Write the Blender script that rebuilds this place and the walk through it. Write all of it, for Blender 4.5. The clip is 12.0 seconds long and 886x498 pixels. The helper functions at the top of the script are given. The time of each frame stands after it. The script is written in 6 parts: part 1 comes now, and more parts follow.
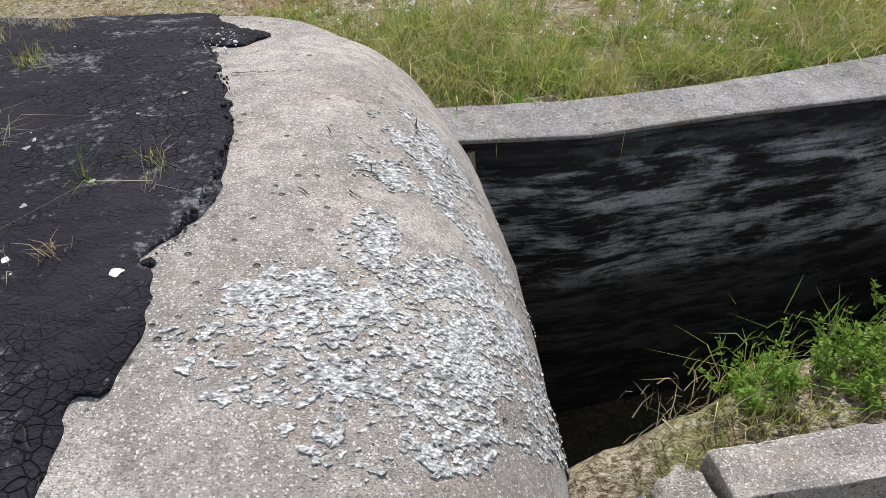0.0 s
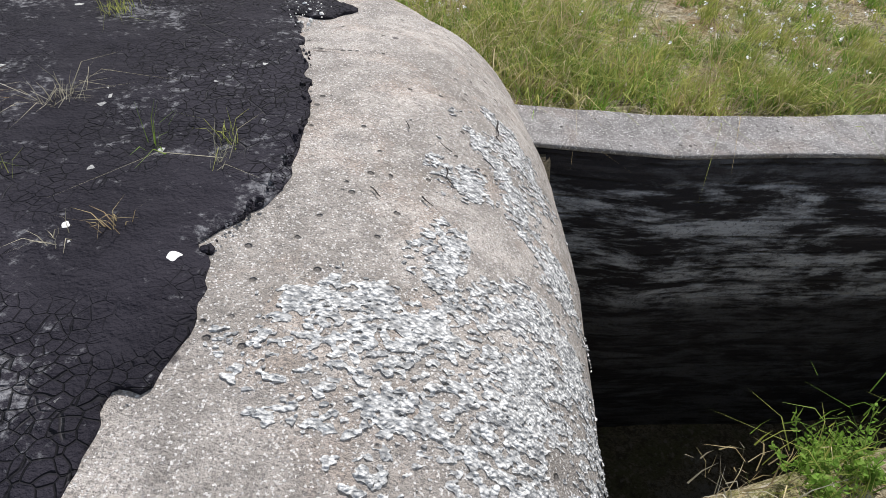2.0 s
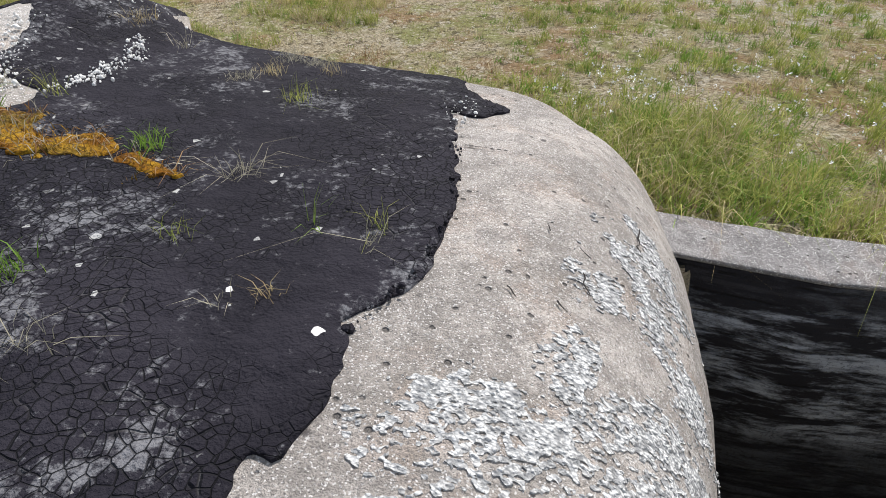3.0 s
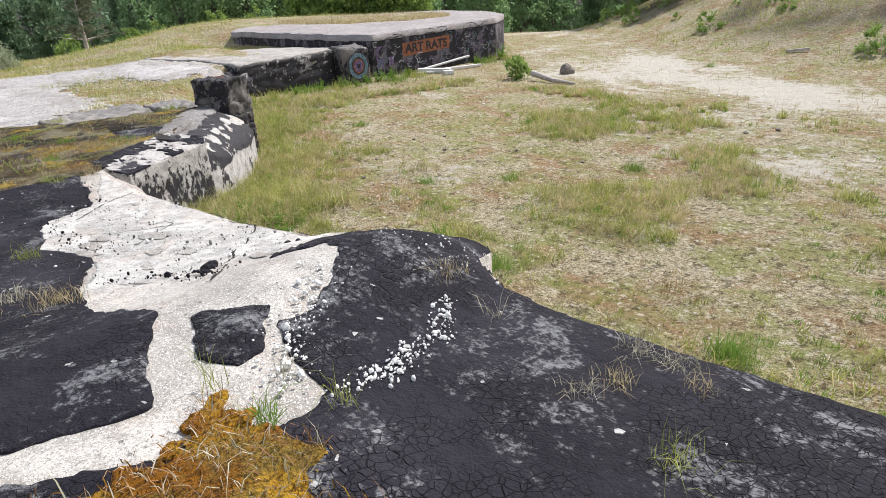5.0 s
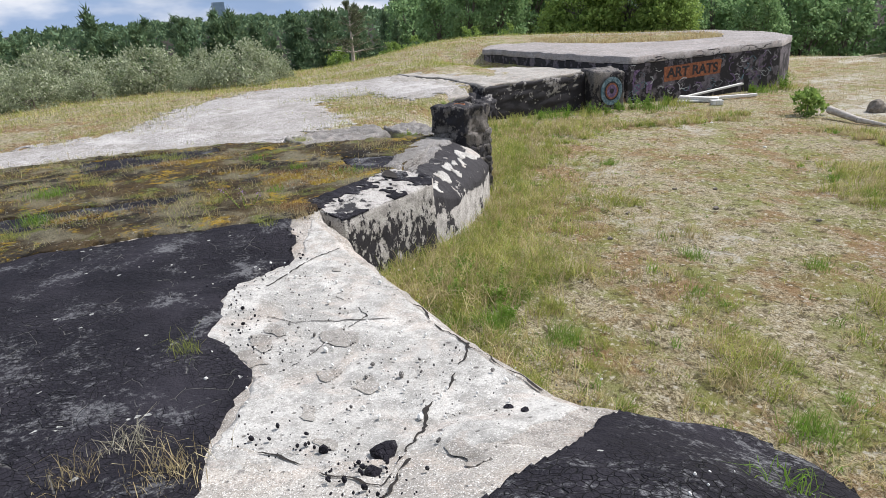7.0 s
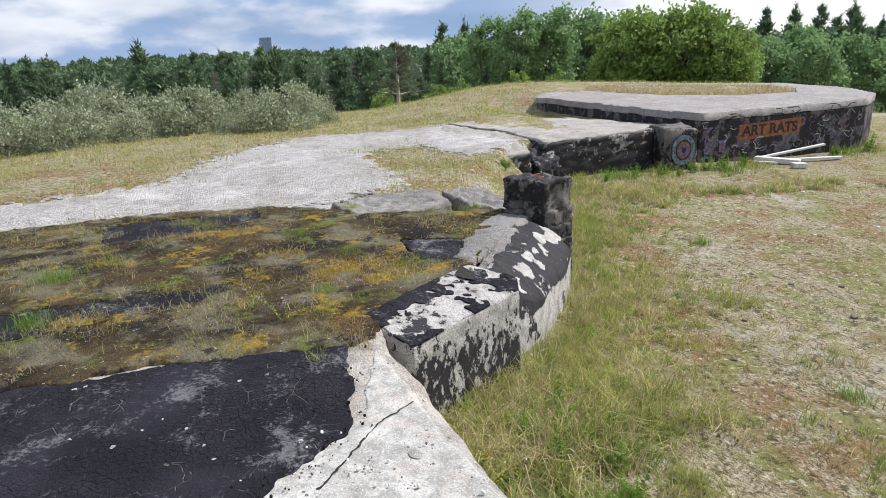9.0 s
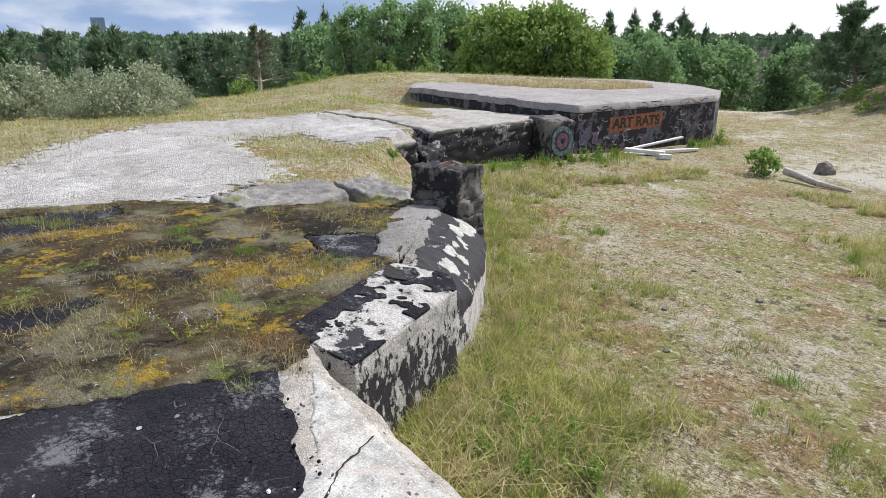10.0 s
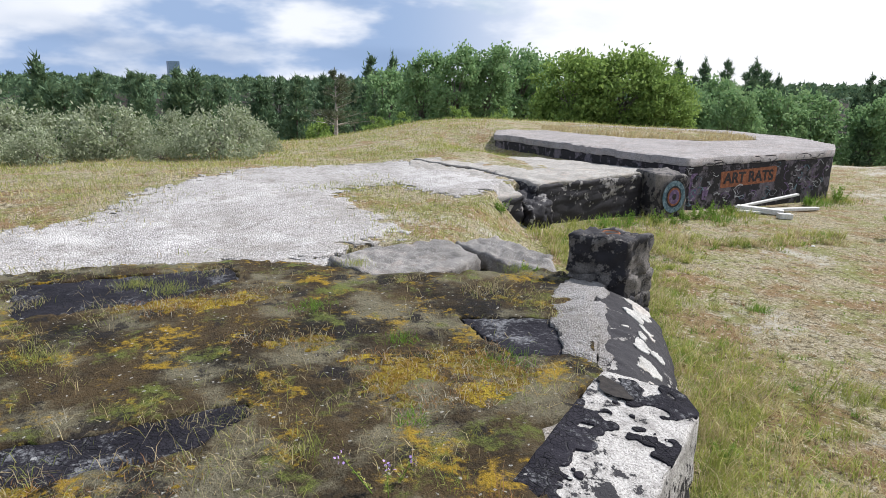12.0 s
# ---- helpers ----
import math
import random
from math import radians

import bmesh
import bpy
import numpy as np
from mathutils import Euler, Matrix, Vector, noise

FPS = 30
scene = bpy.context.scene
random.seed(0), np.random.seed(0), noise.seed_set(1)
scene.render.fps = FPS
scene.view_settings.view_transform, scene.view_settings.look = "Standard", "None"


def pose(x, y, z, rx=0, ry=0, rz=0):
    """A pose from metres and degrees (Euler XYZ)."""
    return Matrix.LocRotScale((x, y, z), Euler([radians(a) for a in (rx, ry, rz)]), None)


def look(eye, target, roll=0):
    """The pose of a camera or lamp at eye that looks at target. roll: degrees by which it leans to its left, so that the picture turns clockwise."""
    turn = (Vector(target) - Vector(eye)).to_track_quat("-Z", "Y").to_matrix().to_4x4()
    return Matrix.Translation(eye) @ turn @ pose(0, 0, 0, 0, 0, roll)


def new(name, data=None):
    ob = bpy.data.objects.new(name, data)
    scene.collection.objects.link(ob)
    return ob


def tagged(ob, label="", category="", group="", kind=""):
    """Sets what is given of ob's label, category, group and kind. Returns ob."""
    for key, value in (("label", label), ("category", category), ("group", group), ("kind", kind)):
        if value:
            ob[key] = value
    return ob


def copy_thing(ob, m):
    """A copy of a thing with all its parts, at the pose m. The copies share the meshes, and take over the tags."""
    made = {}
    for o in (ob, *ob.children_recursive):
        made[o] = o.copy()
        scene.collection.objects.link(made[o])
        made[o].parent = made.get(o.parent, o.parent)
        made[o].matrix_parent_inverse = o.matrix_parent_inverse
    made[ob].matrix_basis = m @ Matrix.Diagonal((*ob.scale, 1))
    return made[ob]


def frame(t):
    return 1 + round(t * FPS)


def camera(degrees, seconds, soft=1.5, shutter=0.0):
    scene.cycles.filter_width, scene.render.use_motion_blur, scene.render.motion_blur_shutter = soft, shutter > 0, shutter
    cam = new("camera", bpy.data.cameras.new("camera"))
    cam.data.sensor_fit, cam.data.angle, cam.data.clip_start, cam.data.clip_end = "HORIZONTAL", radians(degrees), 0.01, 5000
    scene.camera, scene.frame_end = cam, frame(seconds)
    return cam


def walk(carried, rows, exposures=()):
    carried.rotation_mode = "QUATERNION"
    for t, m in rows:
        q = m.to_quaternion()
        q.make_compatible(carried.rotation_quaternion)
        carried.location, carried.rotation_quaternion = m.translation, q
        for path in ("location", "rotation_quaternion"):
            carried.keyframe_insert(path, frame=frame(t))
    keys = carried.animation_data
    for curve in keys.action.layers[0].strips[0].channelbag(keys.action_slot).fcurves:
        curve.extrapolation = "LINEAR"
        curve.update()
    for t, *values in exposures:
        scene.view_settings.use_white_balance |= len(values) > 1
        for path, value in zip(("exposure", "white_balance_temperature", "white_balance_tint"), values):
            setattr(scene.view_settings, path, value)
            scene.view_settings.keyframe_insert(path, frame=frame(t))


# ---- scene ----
cam = camera(69.4, 12.0, 0.7)
PATH = [
    (0, (0.048, 0.032, 1.265), (0.009, 1.477, -0.117), -1.9),
    (0.5, (0.001, 0.118, 1.25), (0.192, 1.499, -0.184), 6.0),
    (1, (0.004, 0.16, 1.243), (0.134, 1.51, -0.227), 6.1),
    (1.5, (-0.02, 0.193, 1.245), (-0.038, 1.559, -0.215), 3.7),
    (2, (-0.041, 0.207, 1.264), (-0.214, 1.593, -0.167), 2.6),
    (2.5, (-0.063, 0.203, 1.287), (-0.439, 1.616, -0.078), 0.9),
    (3, (-0.088, 0.208, 1.31), (-0.669, 1.666, 0.07), -0.4),
    (3.5, (-0.196, 0.269, 1.314), (-1.058, 1.631, 0.130), -1.6),
    (3.7, (-0.267, 0.334, 1.329), (-1.198, 1.690, 0.192), -2.1),
    (5.3, (-1.559, 1.286, 1.427), (-2.85, 2.61, 0.665), -3.4),
    (5.5, (-1.732, 1.4, 1.453), (-3.016, 2.735, 0.698), -2.7),
    (6, (-2.131, 1.674, 1.474), (-3.641, 2.85, 0.892), -3.4),
    (6.5, (-2.461, 1.903, 1.447), (-4.07, 2.904, 0.808), -1.9),
    (7, (-2.849, 2.086, 1.423), (-4.54, 2.882, 0.709), -3.8),
    (7.2, (-3.003, 2.163, 1.44), (-4.743, 2.865, 0.747), -4.6),
    (8.8, (-4.378, 2.358, 1.649), (-6.152, 3.064, 1.054), -3.0),
    (9, (-4.546, 2.336, 1.668), (-6.308, 3.064, 1.063), -2.4),
    (9.5, (-4.948, 2.267, 1.602), (-6.601, 3.209, 0.987), 0.7),
    (10, (-5.467, 2.148, 1.471), (-7.013, 3.247, 0.838), 0.1),
    (10.5, (-5.891, 2.116, 1.483), (-7.467, 3.227, 0.952), 0.4),
    (11, (-6.254, 2.045, 1.472), (-7.819, 3.175, 0.948), 0.9),
    (11.5, (-6.628, 1.945, 1.482), (-8.217, 3.029, 0.936), 1.3),
    (12, (-7.134, 1.86, 1.476), (-8.797, 2.848, 0.968), 0.8),
]
walk(cam, [(t, look(eye, target, roll)) for t, eye, target, roll in PATH],
     [(0.0, 0.20, 6350, 14), (3.7, 0.20, 6400, 14), (5.4, 0.52, 6400, 14), (7.0, 0.27, 6350, 13), (12.0, 0.34, 6250, 12)])

# ---- light ----
SUN_AZ, SUN_EL = radians(3.0), radians(50.0)          # azimuth to the right of +y
sun = new("sun", bpy.data.lights.new("sun", "SUN"))
sun.data.energy, sun.data.angle, sun.data.color = 5.0, radians(0.6), (1.0, 0.975, 0.94)
sun.matrix_world = look((0, 0, 60), Vector((0, 0, 60)) - Vector((math.sin(SUN_AZ) * math.cos(SUN_EL), math.cos(SUN_AZ) * math.cos(SUN_EL), math.sin(SUN_EL))))


class Nodes:
    """Short hand for building a node tree."""

    def __init__(self, tree):
        self.tree = tree
        tree.nodes.clear()

    def add(self, kind, **props):
        n = self.tree.nodes.new(kind)
        for k, v in props.items():
            setattr(n, k, v)
        return n

    def link(self, a, b):
        self.tree.links.new(a, b)

    def put(self, socket, value):
        if isinstance(value, bpy.types.NodeSocket):
            self.link(value, socket)
        elif isinstance(value, (tuple, list)) and len(value) == 3 and socket.type == "RGBA":
            socket.default_value = (*value, 1)
        else:
            socket.default_value = value

    def coords(self, which="Object"):
        return self.add("ShaderNodeTexCoord").outputs[which]

    def scaled(self, v, s):
        m = self.add("ShaderNodeMapping")
        self.link(v, m.inputs["Vector"])
        m.inputs["Scale"].default_value = s if isinstance(s, tuple) else (s, s, s)
        return m.outputs[0]

    def noise(self, v, scale, detail=4.0, rough=0.55, dist=0.0):
        n = self.add("ShaderNodeTexNoise")
        self.link(v, n.inputs["Vector"])
        n.inputs["Scale"].default_value, n.inputs["Detail"].default_value = scale, detail
        n.inputs["Roughness"].default_value, n.inputs["Distortion"].default_value = rough, dist
        return n.outputs["Fac"]

    def voronoi(self, v, scale, feature="F1", rand=1.0, out="Distance"):
        n = self.add("ShaderNodeTexVoronoi", feature=feature)
        self.link(v, n.inputs["Vector"])
        n.inputs["Scale"].default_value, n.inputs["Randomness"].default_value = scale, rand
        return n.outputs[out]

    def ramp(self, fac, lo, hi, a=0.0, b=1.0):
        n = self.add("ShaderNodeMapRange", interpolation_type="SMOOTHSTEP")
        self.put(n.inputs["Value"], fac)
        n.inputs["From Min"].default_value, n.inputs["From Max"].default_value = lo, hi
        n.inputs["To Min"].default_value, n.inputs["To Max"].default_value = a, b
        return n.outputs[0]

    def math(self, op, a, b=0.0):
        n = self.add("ShaderNodeMath", operation=op)
        self.put(n.inputs[0], a)
        self.put(n.inputs[1], b)
        return n.outputs[0]

    def mix(self, fac, a, b, blend="MIX"):
        n = self.add("ShaderNodeMix", data_type="RGBA", blend_type=blend)
        self.put(n.inputs["Factor"], fac)
        self.put(n.inputs[6], a)
        self.put(n.inputs[7], b)
        return n.outputs[2]

    def attr(self, name):
        return self.add("ShaderNodeAttribute", attribute_name=name).outputs["Fac"]

    def island(self):
        return self.add("ShaderNodeNewGeometry").outputs["Random Per Island"]

    def bump(self, height, strength, distance, normal=None):
        n = self.add("ShaderNodeBump")
        self.put(n.inputs["Height"], height)
        n.inputs["Strength"].default_value, n.inputs["Distance"].default_value = strength, distance
        if normal is not None:
            self.link(normal, n.inputs["Normal"])
        return n.outputs[0]

    def surface(self, color, rough=0.9, normal=None, spec=0.3, metal=0.0, trans=0.0):
        p = self.add("ShaderNodeBsdfPrincipled")
        self.put(p.inputs["Base Color"], color)
        self.put(p.inputs["Roughness"], rough)
        p.inputs["Specular IOR Level"].default_value, p.inputs["Metallic"].default_value = spec, metal
        if normal is not None:
            self.link(normal, p.inputs["Normal"])
        out = self.add("ShaderNodeOutputMaterial")
        if trans:
            t = self.add("ShaderNodeBsdfTranslucent")
            self.put(t.inputs["Color"], color)
            m = self.add("ShaderNodeMixShader")
            m.inputs[0].default_value = trans
            self.link(p.outputs[0], m.inputs[1])
            self.link(t.outputs[0], m.inputs[2])
            self.link(m.outputs[0], out.inputs[0])
        else:
            self.link(p.outputs[0], out.inputs[0])


def sky():
    w = bpy.data.worlds.new("sky")
    scene.world = w
    w.use_nodes = True
    n = Nodes(w.node_tree)
    tex = n.add("ShaderNodeTexSky", sky_type="NISHITA", sun_disc=False, sun_elevation=SUN_EL, sun_rotation=SUN_AZ, air_density=1.0, dust_density=0.4)
    base = n.add("ShaderNodeBackground")
    n.link(tex.outputs[0], base.inputs[0])
    base.inputs[1].default_value = 0.08
    # broken cloud
    sep = n.add("ShaderNodeSeparateXYZ")
    n.link(n.coords("Generated"), sep.inputs[0])
    v = n.scaled(n.coords("Generated"), (1.0, 1.0, 2.3))
    cover = n.ramp(n.noise(v, 2.4, 6.0, 0.52), 0.22, 0.42)
    heap = n.noise(n.scaled(v, (1.0, 1.0, 1.25)), 5.2, 5.0, 0.5)
    sunward = n.math("MULTIPLY", n.ramp(n.math("ADD", sep.outputs[1], n.math("MULTIPLY", sep.outputs[0], 0.55)), -0.08, 0.42), n.ramp(sep.outputs[2], 0.75, 0.2))
    lit = n.mix(n.ramp(heap, 0.42, 0.62), (0.72, 0.98, 1.42), (1.9, 1.95, 2.0))
    lit = n.mix(n.ramp(n.noise(n.scaled(v, (0.7, 0.7, 1.3)), 3.1, 3.0, 0.5), 0.50, 0.68, 0.0, 0.75), lit, (0.55, 0.78, 1.18))
    lit = n.mix(sunward, lit, (2.1, 2.1, 2.1))
    cloud = n.add("ShaderNodeBackground")
    n.link(lit, cloud.inputs[0])
    cloud.inputs[1].default_value = 0.40
    m = n.add("ShaderNodeMixShader")
    n.link(n.math("MAXIMUM", cover, n.math("MULTIPLY", sunward, 0.75)), m.inputs[0])
    n.link(base.outputs[0], m.inputs[1])
    n.link(cloud.outputs[0], m.inputs[2])
    n.link(m.outputs[0], n.add("ShaderNodeOutputWorld").inputs[0])


sky()


# ---- materials ----
def material(name):
    m = bpy.data.materials.new(name)
    m.use_nodes = True
    return m, Nodes(m.node_tree)


def concrete_material(name, light, dark, speck=0.6, stain=0.5, lichen=0.0, chips=0.5, relief=0.7):
    m, n = material(name)
    v = n.coords()
    big = n.noise(v, 1.3, 5.0, 0.6, 0.4)
    mid = n.noise(v, 9.0, 5.0, 0.65)
    fine = n.noise(v, 70.0, 3.0, 0.6)
    c = n.mix(n.ramp(big, 0.35, 0.68), dark, light)
    c = n.mix(n.ramp(mid, 0.42, 0.62, 0.0, stain), c, tuple(0.72 * x for x in dark))
    c = n.mix(n.ramp(n.noise(n.scaled(v, 1.31), 2.6, 5.0, 0.65, 0.6), 0.50, 0.66, 0.0, 0.55), c, (light[0] * 0.95, light[1] * 0.84, light[2] * 0.78))
    c = n.mix(n.ramp(n.noise(n.scaled(v, 0.83), 4.2, 6.0, 0.7, 0.4), 0.54, 0.70, 0.0, 0.5), c, tuple(min(0.7, 1.25 * x) for x in light))
    # brown weathering
    c = n.mix(n.ramp(n.noise(n.scaled(v, 0.61), 5.5, 7.0, 0.72, 0.8), 0.50, 0.66, 0.0, 0.42), c, (dark[0] * 0.62, dark[1] * 0.57, dark[2] * 0.50))
    # aggregate: pale and dark grains
    cell = n.voronoi(v, 210.0, "F1", 1.0, "Color")
    grain = n.add("ShaderNodeSeparateColor")
    n.link(cell, grain.inputs[0])
    c = n.mix(n.ramp(grain.outputs[0], 0.84, 0.90, 0.0, speck), c, (0.70, 0.68, 0.64))
    c = n.mix(n.ramp(grain.outputs[1], 0.82, 0.9, 0.0, speck * 0.8), c, (0.14, 0.13, 0.12))
    c = n.mix(n.ramp(fine, 0.48, 0.70, 0.0, 0.55), c, tuple(0.55 * x for x in dark))
    h = n.math("ADD", n.math("MULTIPLY", mid, 0.8), n.math("MULTIPLY", n.noise(v, 190.0, 3.0, 0.7), 0.5))
    h = n.math("ADD", h, n.math("MULTIPLY", fine, 0.35))
    if lichen:
        patch = n.ramp(n.math("ADD", n.noise(v, 2.2, 3.0, 0.5, 0.6), n.math("MULTIPLY", n.noise(v, 14.0, 4.0, 0.7), 0.45)), 0.80, 0.86)
        flake = n.voronoi(n.scaled(v, (1.0, 1.9, 1.9)), 46.0, "F1", 1.0, "Distance")
        tone = n.mix(n.ramp(flake, 0.15, 0.55), (0.70, 0.74, 0.74), (0.17, 0.19, 0.19))
        c = n.mix(n.math("MULTIPLY", patch, lichen), c, tone)
        h = n.math("ADD", h, n.math("MULTIPLY", n.math("MULTIPLY", patch, n.math("SUBTRACT", 1.0, flake)), 1.6))
    if chips:
        hole = n.ramp(n.voronoi(v, 5.0), 0.05, 0.10)
        c = n.mix(n.math("MULTIPLY", n.math("SUBTRACT", 1.0, hole), chips), c, (0.10, 0.09, 0.085))
        pick = n.add("ShaderNodeSeparateColor")
        n.link(n.voronoi(v, 34.0, "F1", 1.0, "Color"), pick.inputs[0])
        pit = n.math("MULTIPLY", n.ramp(pick.outputs[0], 0.95, 0.97), n.ramp(n.voronoi(v, 34.0), 0.42, 0.22))
        c = n.mix(n.math("MULTIPLY", pit, chips), c, (0.11, 0.10, 0.09))
        h = n.math("SUBTRACT", h, n.math("MULTIPLY", pit, 0.9))
    n.surface(c, 0.93, n.bump(h, relief, 0.02), 0.25)
    return m


def tar_material(name, cracked=1.0, dusty=0.6, pale=0.12):
    m, n = material(name)
    v = n.coords()
    warp = n.add("ShaderNodeMix", data_type="VECTOR")
    col = n.add("ShaderNodeTexNoise")
    n.link(v, col.inputs["Vector"])
    col.inputs["Scale"].default_value = 6.0
    warp.inputs["Factor"].default_value = 0.06
    n.link(v, warp.inputs[4])
    n.link(col.outputs["Color"], warp.inputs[5])
    wv = warp.outputs[1]
    big = n.noise(v, 1.6, 4.0, 0.6)
    crack = n.ramp(n.voronoi(wv, 27.0, "DISTANCE_TO_EDGE"), 0.0, 0.06)
    crack2 = n.ramp(n.voronoi(wv, 5.5, "DISTANCE_TO_EDGE"), 0.0, 0.025)
    where = n.ramp(n.noise(v, 1.1, 4.0, 0.65), 0.43, 0.58, 0.0, cracked)
    where2 = n.ramp(n.noise(n.scaled(v, 1.3), 0.9, 3.0, 0.6), 0.48, 0.58, 0.0, 1.0)
    gap = n.math("MULTIPLY", n.math("SUBTRACT", 1.0, crack), where)
    gap2 = n.math("MULTIPLY", n.math("MULTIPLY", n.math("SUBTRACT", 1.0, crack2), where2), n.ramp(n.noise(v, 6.0, 3.0, 0.6), 0.50, 0.60))
    c = n.mix(n.ramp(big, 0.35, 0.7), (0.010, 0.009, 0.013), (0.024, 0.022, 0.028))
    dust = n.ramp(n.math("ADD", n.noise(v, 2.4, 4.0, 0.65, 0.5), n.math("MULTIPLY", n.noise(v, 30.0, 4.0, 0.75), 0.75)), 0.92, 1.10)
    c = n.mix(n.math("MULTIPLY", dust, dusty), c, (0.17, 0.17, 0.175))
    c = n.mix(n.math("MULTIPLY", gap2, pale), c, (0.34, 0.33, 0.31))
    c = n.mix(n.math("MULTIPLY", gap, 0.7), c, (0.012, 0.012, 0.013))
    cell = n.add("ShaderNodeSeparateColor")
    n.link(n.voronoi(v, 42.0, "F1", 1.0, "Color"), cell.inputs[0])
    c = n.mix(n.ramp(cell.outputs[2], 0.997, 0.999, 0.0, 0.7), c, (0.50, 0.50, 0.47))
    h = n.math("SUBTRACT", n.math("ADD", n.noise(v, 12.0, 5.0, 0.6), n.math("MULTIPLY", n.noise(v, 90.0, 3.0), 0.3)), n.math("MULTIPLY", gap, 0.55))
    h = n.math("SUBTRACT", h, n.math("MULTIPLY", gap2, 0.6))
    n.surface(c, n.ramp(big, 0.3, 0.7, 0.78, 0.93), n.bump(h, 1.0, 0.03), 0.14)
    return m


def moss_material():
    m, n = material("moss soil")
    v = n.coords()
    a = n.noise(v, 1.1, 6.0, 0.66, 0.3)
    b = n.noise(v, 1.9, 6.0, 0.70, 0.2)
    f = n.noise(v, 52.0, 4.0, 0.72)
    g = n.noise(v, 17.0, 5.0, 0.72)
    c = n.mix(n.ramp(n.math("ADD", a, n.math("MULTIPLY", g, 0.3)), 0.50, 0.78), (0.022, 0.019, 0.015), (0.095, 0.066, 0.034))
    c = n.mix(n.ramp(n.math("ADD", n.noise(n.scaled(v, 1.7), 0.9, 5.0, 0.65), n.math("MULTIPLY", f, 0.35)), 0.64, 0.80, 0.0, 0.75), c, (0.25, 0.225, 0.15))
    c = n.mix(n.ramp(n.math("ADD", b, n.math("MULTIPLY", g, 0.5)), 0.79, 0.92, 0.0, 0.9), c, (0.40, 0.26, 0.03))
    c = n.mix(n.ramp(n.math("ADD", n.noise(n.scaled(v, 2.1), 1.0, 6.0, 0.7), n.math("MULTIPLY", g, 0.3)), 0.69, 0.82, 0.0, 0.8), c, (0.16, 0.19, 0.045))
    c = n.mix(n.ramp(n.noise(n.scaled(v, 0.7), 3.3, 6.0, 0.7), 0.56, 0.62, 0.0, 0.85), c, (0.024, 0.022, 0.023))
    cell = n.add("ShaderNodeSeparateColor")
    n.link(n.voronoi(v, 60.0, "F1", 1.0, "Color"), cell.inputs[0])
    c = n.mix(n.ramp(cell.outputs[1], 0.99, 0.995, 0.0, 0.8), c, (0.50, 0.48, 0.43))
    c = n.mix(n.ramp(f, 0.46, 0.68, 0.0, 0.6), c, (0.025, 0.02, 0.014))
    h = n.math("ADD", n.math("ADD", f, g), n.math("MULTIPLY", b, 0.6))
    n.surface(c, 0.97, n.bump(h, 1.0, 0.04), 0.1)
    return m


def orange_moss_material(name="orange moss", a=(0.21, 0.085, 0.009), b=(0.45, 0.255, 0.022)):
    m, n = material(name)
    v = n.coords()
    f = n.noise(v, 60.0, 4.0, 0.7)
    c = n.mix(n.ramp(n.noise(v, 6.0, 4.0, 0.6), 0.4, 0.62), a, b)
    c = n.mix(n.ramp(n.noise(v, 3.0, 6.0, 0.7), 0.48, 0.62, 0.0, 0.7), c, (0.10, 0.085, 0.03))
    c = n.mix(n.ramp(f, 0.45, 0.62, 0.0, 0.75), c, (0.05, 0.028, 0.01))
    n.surface(c, 0.97, n.bump(f, 1.0, 0.025), 0.1)
    return m


def gravel_material(name="gravel", scale=40.0, tone=0.84, gaps=0.5):
    m, n = material(name)
    v = n.coords()
    cell = n.add("ShaderNodeSeparateColor")
    n.link(n.voronoi(v, scale, "F1", 1.0, "Color"), cell.inputs[0])
    d = n.voronoi(v, scale)
    c = n.mix(cell.outputs[0], tuple(tone * x for x in (0.36, 0.335, 0.315)), tuple(tone * x for x in (0.70, 0.67, 0.645)))
    c = n.mix(n.ramp(d, 0.35, 0.7, 0.0, gaps), c, (0.15, 0.135, 0.12))
    c = n.mix(n.ramp(n.noise(v, 0.9, 6.0, 0.7), 0.46, 0.66, 0.0, 0.6), c, (0.24, 0.22, 0.19))
    c = n.mix(n.ramp(n.noise(v, 5.0, 6.0, 0.7), 0.52, 0.66, 0.0, 0.6), c, (0.15, 0.135, 0.115))
    c = n.mix(n.ramp(n.noise(n.scaled(v, 1.3), 0.55, 5.0, 0.65), 0.52, 0.66, 0.0, 0.4), c, tuple(tone * x for x in (0.80, 0.77, 0.74)))
    c = n.mix(n.ramp(n.noise(v, 24.0, 4.0, 0.75), 0.50, 0.64, 0.0, 0.5), c, (0.13, 0.12, 0.105))
    h = n.math("SUBTRACT", 1.0, d)
    n.surface(c, 0.95, n.bump(n.math("ADD", h, n.noise(v, 9.0, 4.0, 0.7)), 1.0, 0.02), 0.2)
    return m


